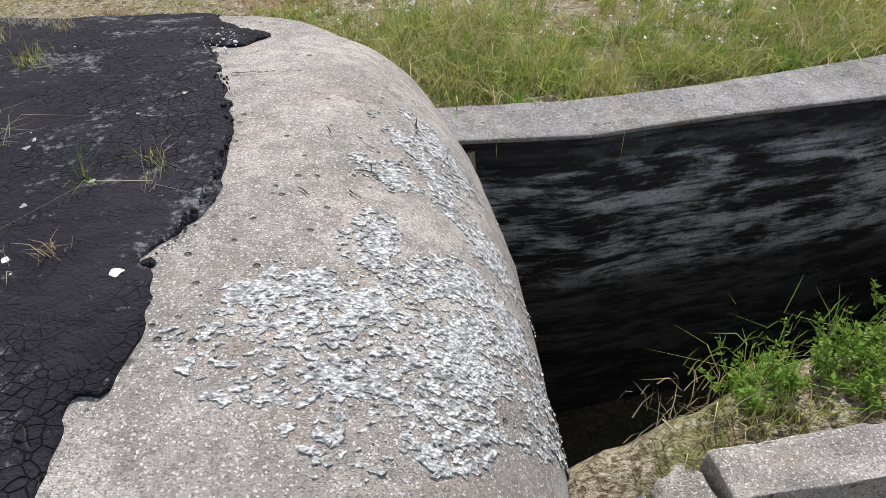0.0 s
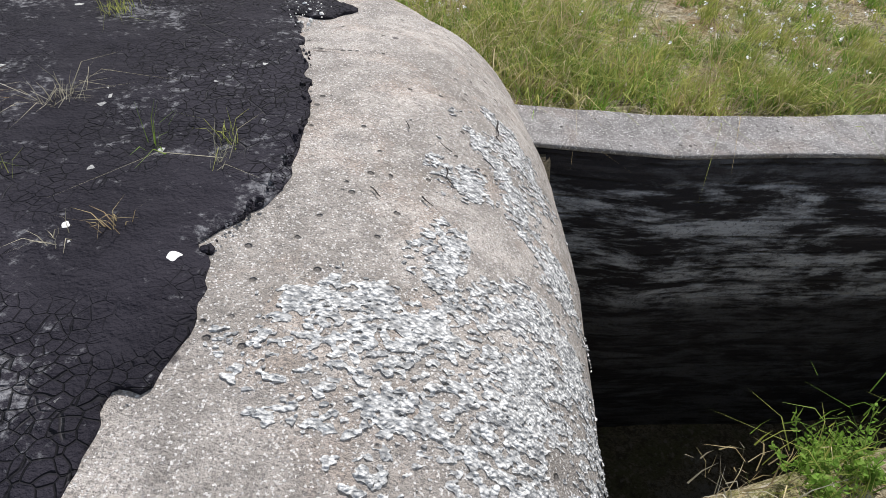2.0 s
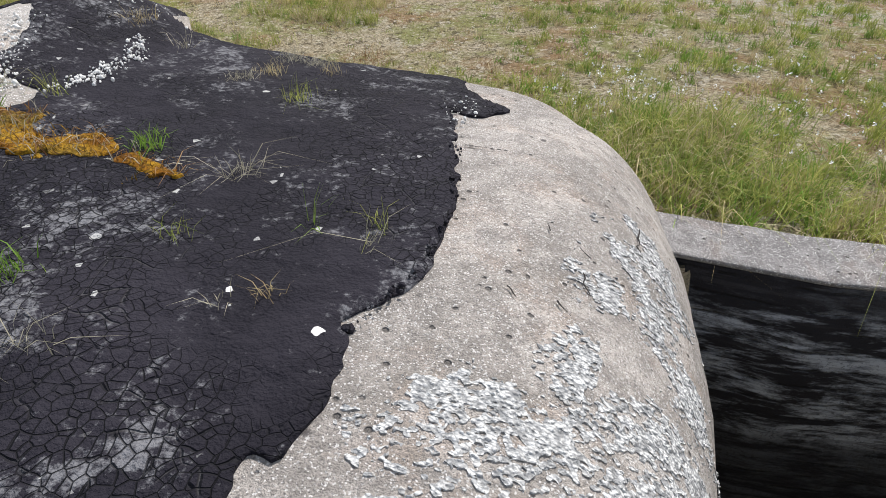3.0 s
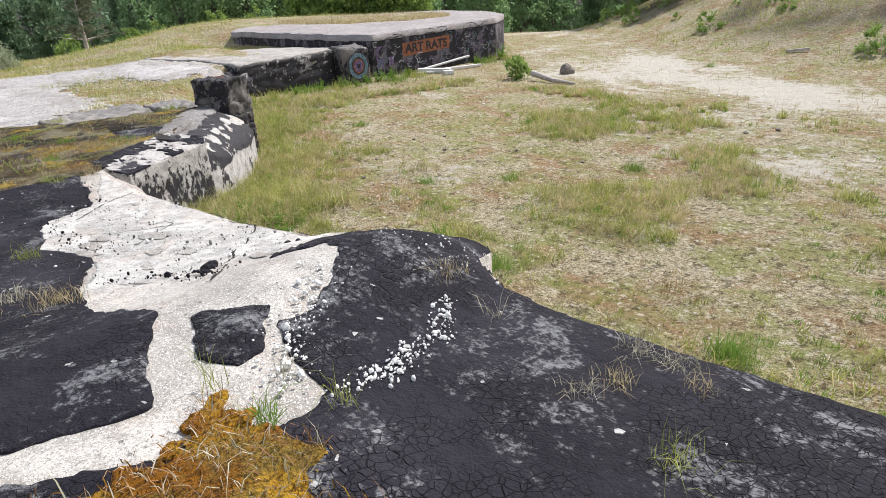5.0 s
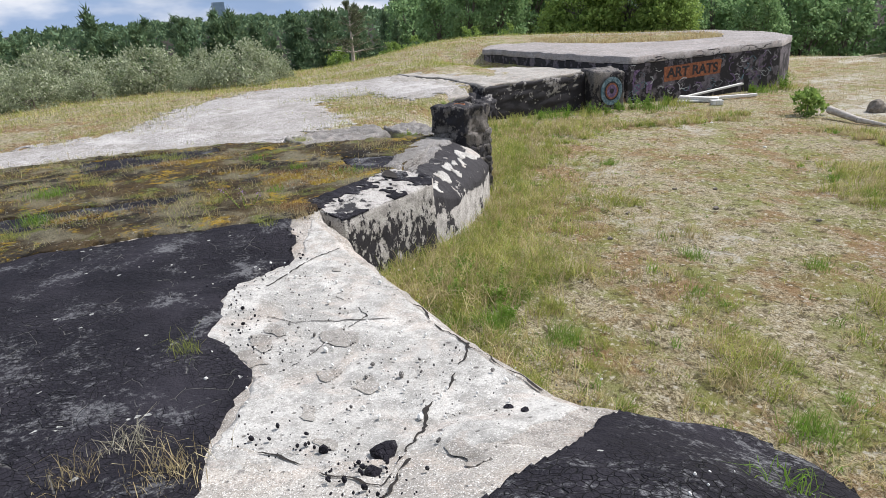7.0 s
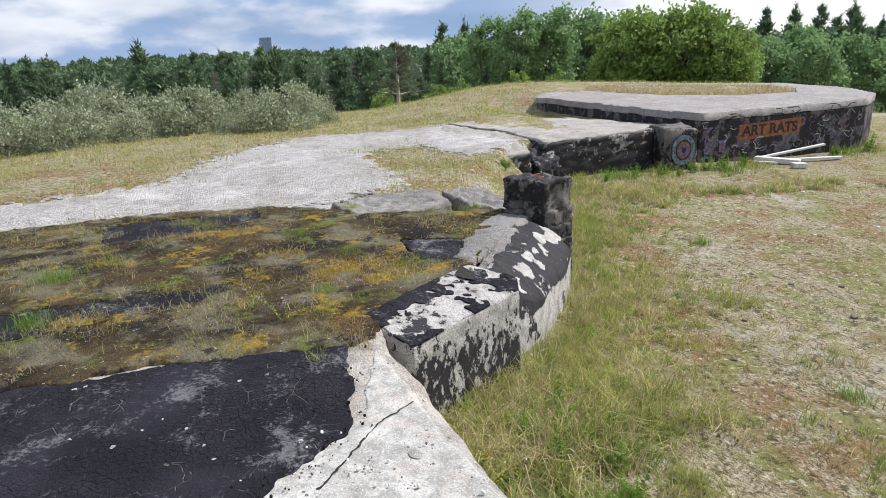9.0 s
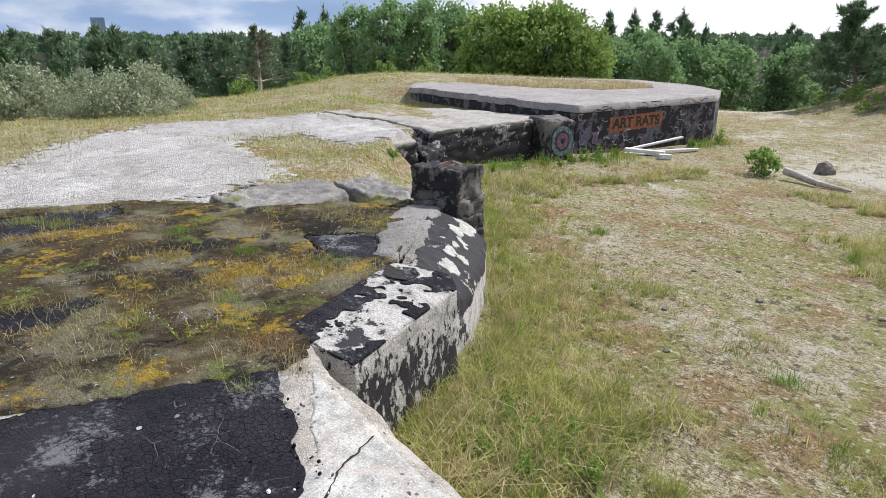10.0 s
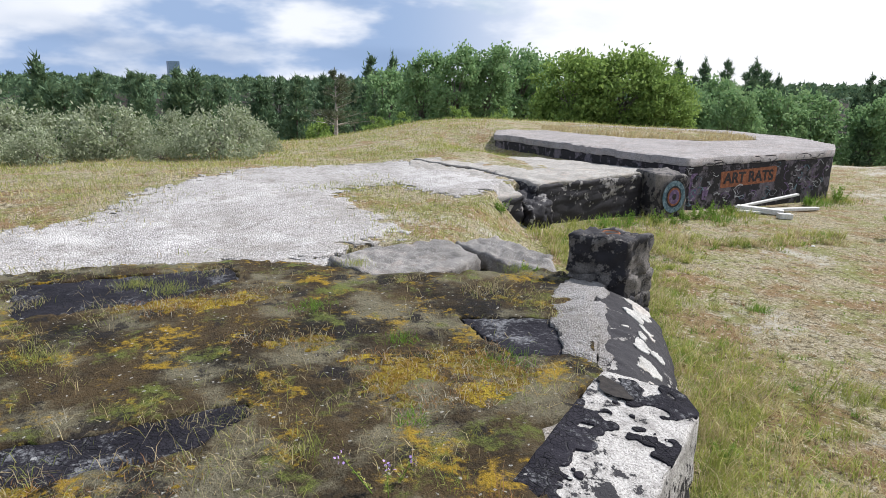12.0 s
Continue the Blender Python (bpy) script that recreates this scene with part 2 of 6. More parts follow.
def stained_wall_material():
    """Board-marked concrete, darker along its head and foot, with paler washed patches between."""
    m, n = material("stained wall")
    v = n.coords()
    sep = n.add("ShaderNodeSeparateXYZ")
    n.link(v, sep.inputs[0])
    z = sep.outputs[2]
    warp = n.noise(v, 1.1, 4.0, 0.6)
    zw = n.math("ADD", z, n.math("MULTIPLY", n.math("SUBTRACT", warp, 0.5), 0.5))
    board = n.noise(n.scaled(v, (0.35, 0.35, 6.0)), 1.6, 5.0, 0.7, 0.15)
    line = n.ramp(n.math("SINE", n.math("ADD", n.math("MULTIPLY", z, 41.0), n.math("MULTIPLY", n.noise(v, 2.0, 4.0, 0.6), 3.0))), 0.86, 0.99)
    f = n.noise(v, 40.0, 5.0, 0.75)
    g = n.noise(v, 6.0, 7.0, 0.75, 0.2)
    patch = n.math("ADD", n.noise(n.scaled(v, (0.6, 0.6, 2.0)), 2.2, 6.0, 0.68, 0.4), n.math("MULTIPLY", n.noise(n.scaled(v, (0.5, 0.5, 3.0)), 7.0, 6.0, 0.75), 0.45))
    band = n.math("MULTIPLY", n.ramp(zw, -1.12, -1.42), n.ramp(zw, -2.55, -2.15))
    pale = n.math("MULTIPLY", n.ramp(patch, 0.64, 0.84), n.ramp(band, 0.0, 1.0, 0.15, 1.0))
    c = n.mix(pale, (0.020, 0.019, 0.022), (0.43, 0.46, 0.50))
    c = n.mix(n.ramp(board, 0.54, 0.62, 0.0, 0.6), c, (0.045, 0.043, 0.046))
    line = n.math("MULTIPLY", line, n.ramp(g, 0.44, 0.60))
    c = n.mix(n.math("MULTIPLY", line, 0.7), c, (0.016, 0.016, 0.017))
    c = n.mix(n.ramp(f, 0.50, 0.66, 0.0, 0.6), c, (0.022, 0.021, 0.022))
    h = n.math("SUBTRACT", n.math("ADD", n.math("ADD", board, g), n.math("MULTIPLY", f, 0.5)), line)
    n.surface(c, 0.9, n.bump(h, 0.9, 0.025), 0.25)
    return m


def painted_tar_material(name="flaking tar paint", cover=0.60, scale=9.0, streak=0.6, lo=(0.26, 0.242, 0.222), hi=(0.58, 0.555, 0.52), clean=None):
    """Black tar paint flaking off concrete; cover: how much of it is left; clean: (from, to, amount), a height over which less is left."""
    m, n = material(name)
    v = n.coords()
    big = n.noise(v, 1.7, 4.0, 0.6, 0.3)
    p = n.math("ADD", n.noise(n.scaled(v, (1.0, 1.0, streak)), scale, 8.0, 0.68, 0.2), n.math("MULTIPLY", n.noise(v, 38.0, 4.0, 0.75), 0.22))
    p = n.math("ADD", p, n.math("MULTIPLY", n.math("SUBTRACT", big, 0.5), 0.7))
    if clean:
        sep = n.add("ShaderNodeSeparateXYZ")
        n.link(v, sep.inputs[0])
        p = n.math("SUBTRACT", p, n.ramp(n.math("ADD", sep.outputs[2], n.math("MULTIPLY", big, 0.25)), clean[0], clean[1], 0.0, clean[2]))
    edge = 0.75 - 0.26 * cover
    mask = n.ramp(p, edge, edge + 0.02)
    f = n.noise(v, 75.0, 4.0, 0.72)
    g = n.noise(v, 7.0, 6.0, 0.68)
    pale = n.mix(n.ramp(f, 0.3, 0.7), lo, hi)
    pale = n.mix(n.ramp(g, 0.43, 0.65, 0.0, 0.7), pale, tuple(0.72 * x for x in lo))
    cell = n.add("ShaderNodeSeparateColor")
    n.link(n.voronoi(v, 120.0, "F1", 1.0, "Color"), cell.inputs[0])
    pale = n.mix(n.ramp(cell.outputs[0], 0.86, 0.92, 0.0, 0.6), pale, tuple(0.35 * x for x in lo))
    c = n.mix(mask, pale, n.mix(f, (0.012, 0.011, 0.013), (0.040, 0.037, 0.041)))
    n.surface(c, n.ramp(mask, 0.0, 1.0, 0.93, 0.72), n.bump(n.math("ADD", n.math("MULTIPLY", mask, 0.9), n.math("ADD", n.math("MULTIPLY", f, 0.5), g)), 1.0, 0.02), 0.25)
    return m


def ground_material():
    m, n = material("sandy turf")
    v = n.coords()
    big = n.noise(v, 0.35, 5.0, 0.6, 0.4)
    mid = n.noise(v, 1.6, 5.0, 0.65, 0.4)
    fine = n.noise(v, 22.0, 5.0, 0.72)
    tiny = n.noise(v, 90.0, 3.0, 0.7)
    litter = n.noise(n.scaled(v, (1.0, 1.6, 1.0)), 34.0, 5.0, 0.75, 0.6)
    sand = n.mix(n.noise(v, 6.0, 4.0, 0.6), (0.36, 0.33, 0.27), (0.60, 0.565, 0.49))
    sand = n.mix(n.ramp(litter, 0.52, 0.62, 0.0, 0.55), sand, (0.24, 0.20, 0.12))
    turf = n.mix(n.ramp(litter, 0.40, 0.60), (0.135, 0.105, 0.055), (0.52, 0.45, 0.305))
    turf = n.mix(n.ramp(n.noise(n.scaled(v, 1.4), 0.7, 5.0, 0.65), 0.48, 0.60, 0.0, 0.7), turf, (0.23, 0.125, 0.05))
    turf = n.mix(n.ramp(n.math("ADD", mid, n.math("MULTIPLY", fine, 0.25)), 0.58, 0.74, 0.0, 0.75), turf, (0.20, 0.215, 0.06))
    turf = n.mix(n.ramp(n.noise(v, 9.0, 6.0, 0.75), 0.52, 0.60, 0.0, 0.8), turf, (0.075, 0.058, 0.03))
    turf = n.mix(n.ramp(n.noise(n.scaled(v, 1.9), 7.0, 6.0, 0.75), 0.55, 0.62, 0.0, 0.85), turf, (0.56, 0.51, 0.40))
    bare = n.ramp(n.math("ADD", n.math("ADD", n.attr("bare"), n.math("ADD", n.math("MULTIPLY", big, 0.4), n.math("MULTIPLY", n.noise(v, 3.4, 6.0, 0.7), 0.9))), n.math("MULTIPLY", fine, 0.65)), 1.12, 1.30)
    c = n.mix(bare, turf, sand)
    cell = n.add("ShaderNodeSeparateColor")
    n.link(n.voronoi(v, 15.0, "F1", 1.0, "Color"), cell.inputs[0])
    fleck = n.math("MULTIPLY", n.ramp(cell.outputs[0], 0.955, 0.97), n.ramp(n.voronoi(v, 15.0), 0.40, 0.22))
    c = n.mix(n.math("MULTIPLY", fleck, 0.7), c, (0.62, 0.58, 0.49))
    # near black: woods floor, heath bank, and the shade painted into the pit
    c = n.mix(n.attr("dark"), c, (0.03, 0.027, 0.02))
    h = n.math("ADD", fine, n.math("MULTIPLY", tiny, 0.5))
    n.surface(c, 0.97, n.bump(n.math("ADD", h, n.noise(v, 7.0, 4.0, 0.6)), 1.0, 0.05), 0.12)
    return m


def blade_material(name, a, b, c3, trans=0.35):
    m, n = material(name)
    r = n.island()
    c = n.mix(n.ramp(r, 0.0, 0.55), a, b)
    c = n.mix(n.ramp(r, 0.62, 1.0), c, c3)
    patch = n.noise(n.coords(), 0.8, 3.0, 0.6)
    c = n.mix(n.ramp(patch, 0.40, 0.62, 0.0, 0.35), c, tuple(0.7 * x for x in a))
    tone = n.noise(n.coords(), 6.0, 2.0, 0.5)
    c = n.mix(n.ramp(tone, 0.44, 0.60, 0.0, 0.5), c, tuple(0.55 * x for x in c3))
    n.surface(c, 0.75, None, 0.2, 0.0, trans)
    return m


def plain(name, a, b, scale=20.0, rough=0.85, bumps=0.4, spec=0.3):
    m, n = material(name)
    v = n.coords()
    f = n.noise(v, scale, 5.0, 0.65)
    n.surface(n.mix(n.ramp(f, 0.32, 0.68), a, b), rough, n.bump(f, bumps, 0.01), spec)
    return m


CONCRETE = concrete_material("weathered concrete", (0.53, 0.485, 0.43), (0.31, 0.283, 0.248), 0.75, 0.65, 0.0, 0.9, 1.0)
PALE = concrete_material("bleached concrete", (0.50, 0.485, 0.45), (0.32, 0.31, 0.285), 0.55, 0.75, 0.0, 0.95, 0.5)
GREY = concrete_material("dark concrete", (0.17, 0.157, 0.148), (0.08, 0.074, 0.070), 0.4, 0.6, 0.0, 0.6)
SLAB = concrete_material("slab concrete", (0.41, 0.385, 0.345), (0.25, 0.233, 0.208), 0.5, 0.55, 0.0, 0.6)
GREYSLAB = concrete_material("grey slab", (0.285, 0.265, 0.245), (0.16, 0.148, 0.136), 0.5, 0.6, 0.0, 0.7)
TAR = tar_material("bitumen", 1.0, 0.9)
TAR_DUSTY = tar_material("dusty bitumen", 0.9, 0.65, 0.45)
YELLOW_MOSS = orange_moss_material("yellow moss", (0.17, 0.105, 0.012), (0.44, 0.33, 0.04))
PEBBLES = gravel_material("grey pebbles", 70.0, 0.58, 0.6)
MOSS, ORANGE, GRAVEL, PEBBLED, STAINED, TURF = moss_material(), orange_moss_material(), gravel_material(), concrete_material("pebbled concrete", (0.50, 0.47, 0.42), (0.33, 0.305, 0.27), 0.85, 0.5, 0.0, 0.6, 0.6), stained_wall_material(), ground_material()
FLAKED_TOP, FLAKED_DARK = painted_tar_material("flaked tar top", 0.10, 7.0, 1.0), painted_tar_material("tarred side", 1.10, 6.0, 0.8, clean=(-0.86, -0.98, 0.26))
BLOCK_FACE = painted_tar_material("block face", 0.70, 13.0, 0.6, clean=(-0.75, -0.50, 0.16))
SLAB_SIDE = painted_tar_material("slab side", 0.98, 5.0, 0.9, (0.20, 0.185, 0.175), (0.42, 0.40, 0.38))
SOOTY = painted_tar_material("sooty concrete", 0.50, 6.5, 0.8, (0.095, 0.087, 0.08), (0.25, 0.228, 0.21))
BUNKER_WALL = painted_tar_material("painted bunker wall", 0.66, 3.4, 0.8, (0.085, 0.075, 0.088), (0.25, 0.22, 0.24))
COPING = concrete_material("speckled coping", (0.37, 0.355, 0.335), (0.21, 0.20, 0.19), 0.95, 0.6, 0.0, 0.8, 1.0)
ROOFING = concrete_material("bunker roof concrete", (0.34, 0.312, 0.30), (0.22, 0.20, 0.19), 0.5, 0.6, 0.0, 0.6)
DRY = blade_material("dry grass", (0.60, 0.52, 0.32), (0.54, 0.45, 0.23), (0.42, 0.31, 0.16))
OLIVE = blade_material("olive grass", (0.33, 0.36, 0.085), (0.46, 0.45, 0.13), (0.20, 0.28, 0.045))
GREEN = blade_material("green weed", (0.13, 0.25, 0.03), (0.18, 0.31, 0.045), (0.24, 0.33, 0.07), 0.4)
NEEDLE = blade_material("pine needles", (0.10, 0.175, 0.095), (0.135, 0.215, 0.11), (0.18, 0.24, 0.115), 0.25)
LEAF = blade_material("broad leaves", (0.18, 0.31, 0.13), (0.25, 0.39, 0.17), (0.30, 0.41, 0.18), 0.35)
LEAF_LIGHT = blade_material("light leaves", (0.23, 0.34, 0.085), (0.31, 0.42, 0.11), (0.16, 0.26, 0.06), 0.35)
SILVER = blade_material("silver leaves", (0.33, 0.37, 0.23), (0.47, 0.50, 0.36), (0.17, 0.23, 0.09), 0.35)
RUSTY = blade_material("rusty grass", (0.30, 0.16, 0.07), (0.42, 0.27, 0.13), (0.24, 0.11, 0.05), 0.25)
STRAW = blade_material("straw", (0.55, 0.52, 0.42), (0.46, 0.42, 0.30), (0.36, 0.33, 0.22), 0.25)
BARK = plain("bark", (0.10, 0.085, 0.07), (0.22, 0.19, 0.16), 14.0)
DEADWOOD = plain("dead wood", (0.30, 0.26, 0.22), (0.50, 0.46, 0.41), 12.0)

RUST = plain("rust", (0.12, 0.045, 0.02), (0.26, 0.10, 0.045), 40.0)
# near-black for flat sheets that stand in for shade inside holes and cracks
HOLLOW_SHADE = plain("dark hole", (0.012, 0.010, 0.009), (0.03, 0.024, 0.02), 30.0)


# ---- shapes ----
def hash2(ix, iy, seed):
    h = np.sin(ix * 127.1 + iy * 311.7 + seed * 74.7) * 43758.5453
    return h - np.floor(h)


def vnoise(x, y, scale, seed=0):
    x, y = np.asarray(x, float) * scale + 1000.0, np.asarray(y, float) * scale + 1000.0
    ix, iy = np.floor(x), np.floor(y)
    fx, fy = x - ix, y - iy
    fx, fy = fx * fx * (3 - 2 * fx), fy * fy * (3 - 2 * fy)
    a, b, c, d = hash2(ix, iy, seed), hash2(ix + 1, iy, seed), hash2(ix, iy + 1, seed), hash2(ix + 1, iy + 1, seed)
    return (a * (1 - fx) + b * fx) * (1 - fy) + (c * (1 - fx) + d * fx) * fy - 0.5


def fbm(x, y, scale, seed=0, octaves=4):
    return sum(vnoise(x, y, scale * 2 ** k, seed + k) * 0.5 ** k for k in range(octaves))


def smooth(lo, hi, v):
    t = np.clip((v - lo) / (hi - lo), 0, 1)
    return t * t * (3 - 2 * t)


def inside(poly, x, y):
    """Signed distance to a polygon, positive inside."""
    x, y = np.asarray(x, float), np.asarray(y, float)
    best, odd = np.full(x.shape, 1e9), np.zeros(x.shape, bool)
    for (ax, ay), (bx, by) in zip(poly, poly[1:] + poly[:1]):
        ex, ey = bx - ax, by - ay
        t = np.clip(((x - ax) * ex + (y - ay) * ey) / (ex * ex + ey * ey), 0, 1)
        best = np.minimum(best, np.hypot(x - ax - t * ex, y - ay - t * ey))
        if ey:
            odd ^= ((ay > y) != (by > y)) & (x < ax + (y - ay) / ey * ex)
    return np.where(odd, best, -best)


def mesh_of(name, verts, faces, mat=None, flat=False):
    me = bpy.data.meshes.new(name)
    me.from_pydata([tuple(v) for v in verts], [], faces)
    if mat:
        me.materials.append(mat)
    if not flat:
        me.polygons.foreach_set("use_smooth", [True] * len(me.polygons))
    me.update()
    return me


def part(name, data, mat, parent=None, label=""):
    """One mesh object, from a bmesh or a mesh, under a thing."""
    if isinstance(data, bmesh.types.BMesh):
        me = bpy.data.meshes.new(name)
        data.to_mesh(me)
        data.free()
    else:
        me = data
    if mat and not me.materials:
        me.materials.append(mat)
    ob = new(name, me)
    if parent:
        ob.parent = parent
    if label:
        ob["label"] = label
    return ob


def thing(name, label, category, at=(0, 0, 0), turn=0, group="", kind=""):
    ob = new(name)
    ob.empty_display_size = 0.1
    ob.matrix_basis = pose(*at, 0, 0, turn)
    return tagged(ob, label, category, group, kind)


def layer_mesh(name, field, height, x0, x1, y0, y1, cell, skirt, mat):
    """The part of a height field where field > 0, cut along its outline, with a skirt hanging down from the outline."""
    nx, ny = int((x1 - x0) / cell) + 1, int((y1 - y0) / cell) + 1
    X, Y = np.meshgrid(x0 + cell * np.arange(nx), y0 + cell * np.arange(ny), indexing="ij")
    F = field(X, Y)
    Z = height(X, Y, F)
    idx = np.full(F.shape, -1)
    pos = F > 0
    idx[pos] = np.arange(pos.sum())
    verts = [np.stack([X[pos], Y[pos], Z[pos]], 1)]
    count = len(verts[0])
    corner = pos[:-1, :-1].astype(int) + pos[1:, :-1] + pos[1:, 1:] + pos[:-1, 1:]
    I, J = np.where(corner == 4)
    faces = np.stack([idx[I, J], idx[I + 1, J], idx[I + 1, J + 1], idx[I, J + 1]], 1).tolist()
    made, extra, rim = {}, [], []

    def cut(a, b):
        key = (a, b) if a < b else (b, a)
        if key not in made:
            fa, fb = F[a], F[b]
            t = fa / (fa - fb)
            made[key] = count + len(extra)
            inner = Z[a] if pos[a] else Z[b]
            extra.append((X[a] + t * (X[b] - X[a]), Y[a] + t * (Y[b] - Y[a]), Z[a] + t * (Z[b] - Z[a]) if skirt > 0.3 else inner))
        return made[key]

    for i, j in zip(*np.where((corner > 0) & (corner < 4))):
        ring = ((i, j), (i + 1, j), (i + 1, j + 1), (i, j + 1))
        face, edge = [], []
        for k in range(4):
            a, b = ring[k], ring[(k + 1) % 4]
            if pos[a]:
                face.append(int(idx[a]))
            if pos[a] != pos[b]:
                face.append(cut(a, b))
                edge.append((face[-1], pos[a]))
        if len(face) > 2:
            faces.append(face)
        if len(edge) == 2:
            out, back = (edge[0][0], edge[1][0]) if edge[0][1] else (edge[1][0], edge[0][0])
            rim.append((out, back))
    verts = np.concatenate([verts[0], np.array(extra).reshape(-1, 3)])
    if skirt:
        low = {}
        tail = []
        for a, b in rim:
            for k in (a, b):
                if k not in low:
                    low[k] = len(verts) + len(tail)
                    tail.append((verts[k][0], verts[k][1], verts[k][2] - skirt))
            faces.append([b, a, low[a], low[b]])
        if tail:
            verts = np.concatenate([verts, np.array(tail)])
    return mesh_of(name, verts.tolist(), faces, mat)


def block_bm(corners, low, high, bevel=0.02, rough=0.01, cuts=0, seed=0, batter=0.0):
    """A prism over plan corners from low to high (high: one height or one a corner), bevelled, with rough faces."""
    bm = bmesh.new()
    highs = high if isinstance(high, (list, tuple)) else [high] * len(corners)
    cx, cy = sum(c[0] for c in corners) / len(corners), sum(c[1] for c in corners) / len(corners)
    bot = [bm.verts.new((x + (x - cx) * batter, y + (y - cy) * batter, low)) for x, y in corners]
    top = [bm.verts.new((x, y, h)) for (x, y), h in zip(corners, highs)]
    bm.faces.new(top)
    bm.faces.new(bot[::-1])
    k = len(corners)
    for i in range(k):
        bm.faces.new((bot[i], bot[(i + 1) % k], top[(i + 1) % k], top[i]))
    bmesh.ops.recalc_face_normals(bm, faces=bm.faces[:])
    if bevel:
        bmesh.ops.bevel(bm, geom=bm.edges[:], offset=bevel, segments=2, affect="EDGES", profile=0.6)
    if cuts:
        bmesh.ops.triangulate(bm, faces=[f for f in bm.faces if len(f.verts) > 4])
        for _ in range(cuts):
            bmesh.ops.subdivide_edges(bm, edges=[e for e in bm.edges if e.calc_length() > 0.06], cuts=1, use_grid_fill=True)
        bm.normal_update()
        for v in bm.verts:
            v.co += v.normal * rough * (noise.noise(v.co * 7 + Vector((seed, 0, 0))) + 0.6 * noise.noise(v.co * 19 + Vector((0, seed, 0))))
    for f in bm.faces:
        f.smooth = cuts > 0
    return bm


def box_bm(sx, sy, sz, bevel=0.01):
    return block_bm([(-sx / 2, -sy / 2), (sx / 2, -sy / 2), (sx / 2, sy / 2), (-sx / 2, sy / 2)], 0, sz, bevel, 0)


# ---- the lie of the land ----
YARD = [(0.25, 3.2), (-3.2, 3.4), (-8.2, 3.4), (-9.1, 3.9), (-10.2, 5.6), (-11.4, 6.75), (-12.6, 7.2), (-14.6, 8.8), (-18.5, 10.5), (-18.6, 16.0),
        (-19.3, 24.2), (-21.5, 26.5), (-26, 33), (-36, 50), (-46, 75), (-20, 120), (90, 120), (90, 3.2)]
PIT = [(0.1, 0.95), (0.8, 0.97), (1.32, 1.06), (3.0, 1.35), (6.5, 2.1), (6.5, 5.3), (5.0, 4.65), (2.9, 4.0), (1.6, 3.75), (0.9, 3.58), (-0.1, 3.54)]
DECK = [(0.47, -4.5), (0.45, 0.0), (0.43, 1.0), (0.37, 2.0), (0.25, 2.8), (0.10, 3.4), (-0.15, 3.68), (-0.5, 3.8), (-1.3, 3.8), (-2.4, 3.7), (-3.2, 3.60), (-3.5, 3.72), (-3.72, 4.12), (-4.05, 4.26), (-4.35, 4.2), (-4.55, 3.9), (-4.75, 3.64),
        (-6.4, 3.62), (-8.15, 3.64), (-8.6, 3.55), (-9.2, 3.68), (-9.9, 5.0), (-11.2, 6.5), (-12.2, 7.0), (-13.4, 7.0), (-14.8, 6.4), (-15.6, 4.0), (-15.6, -4.5)]


def top_line(x):
    return np.interp(x, [-30, -23, -16, -12.6, -11, -9, -8, -7.3, -6, -5, -4.6, -4.2, -3.6, -1], [-0.6, -0.68, -0.74, -0.54, -0.50, -0.43, -0.38, -0.34, -0.27, -0.18, -0.10, 0.03, 0.09, 0.05])


def deck_z(x, y):
    fall = np.interp(y, [1.0, 1.6, 2.2, 2.6, 3.0, 3.4, 3.7, 3.9, 4.3], [0, 0.05, 0.11, 0.17, 0.24, 0.31, 0.37, 0.43, 0.5])
    weight = np.interp(x, [-8.6, -8.0, -4.7, -4.2], [0.0, 0.45, 0.45, 1.0])
    edge = np.interp(y, [1.0, 2.0, 2.8, 3.4, 3.8], [0.44, 0.38, 0.26, 0.11, -0.2])
    s = np.clip(x - edge + 0.96, 0, 0.949)
    roll = 0.95 - np.sqrt(0.95 ** 2 - s * s)
    tilt = np.clip(-x - 8.6, 0, 2) / 2 * -0.01 * np.clip(y, -3, 6)
    return top_line(x) - fall * weight - roll * np.interp(y, [1.0, 3.5], [1.0, 1.25]) + 0.27 * np.exp(-((x + 3.9) ** 2 / 0.42 + (y - 3.2) ** 2 / 0.9)) + tilt + 0.018 * fbm(x, y, 1.6, 3) + 0.007 * fbm(x, y, 9.0, 5)


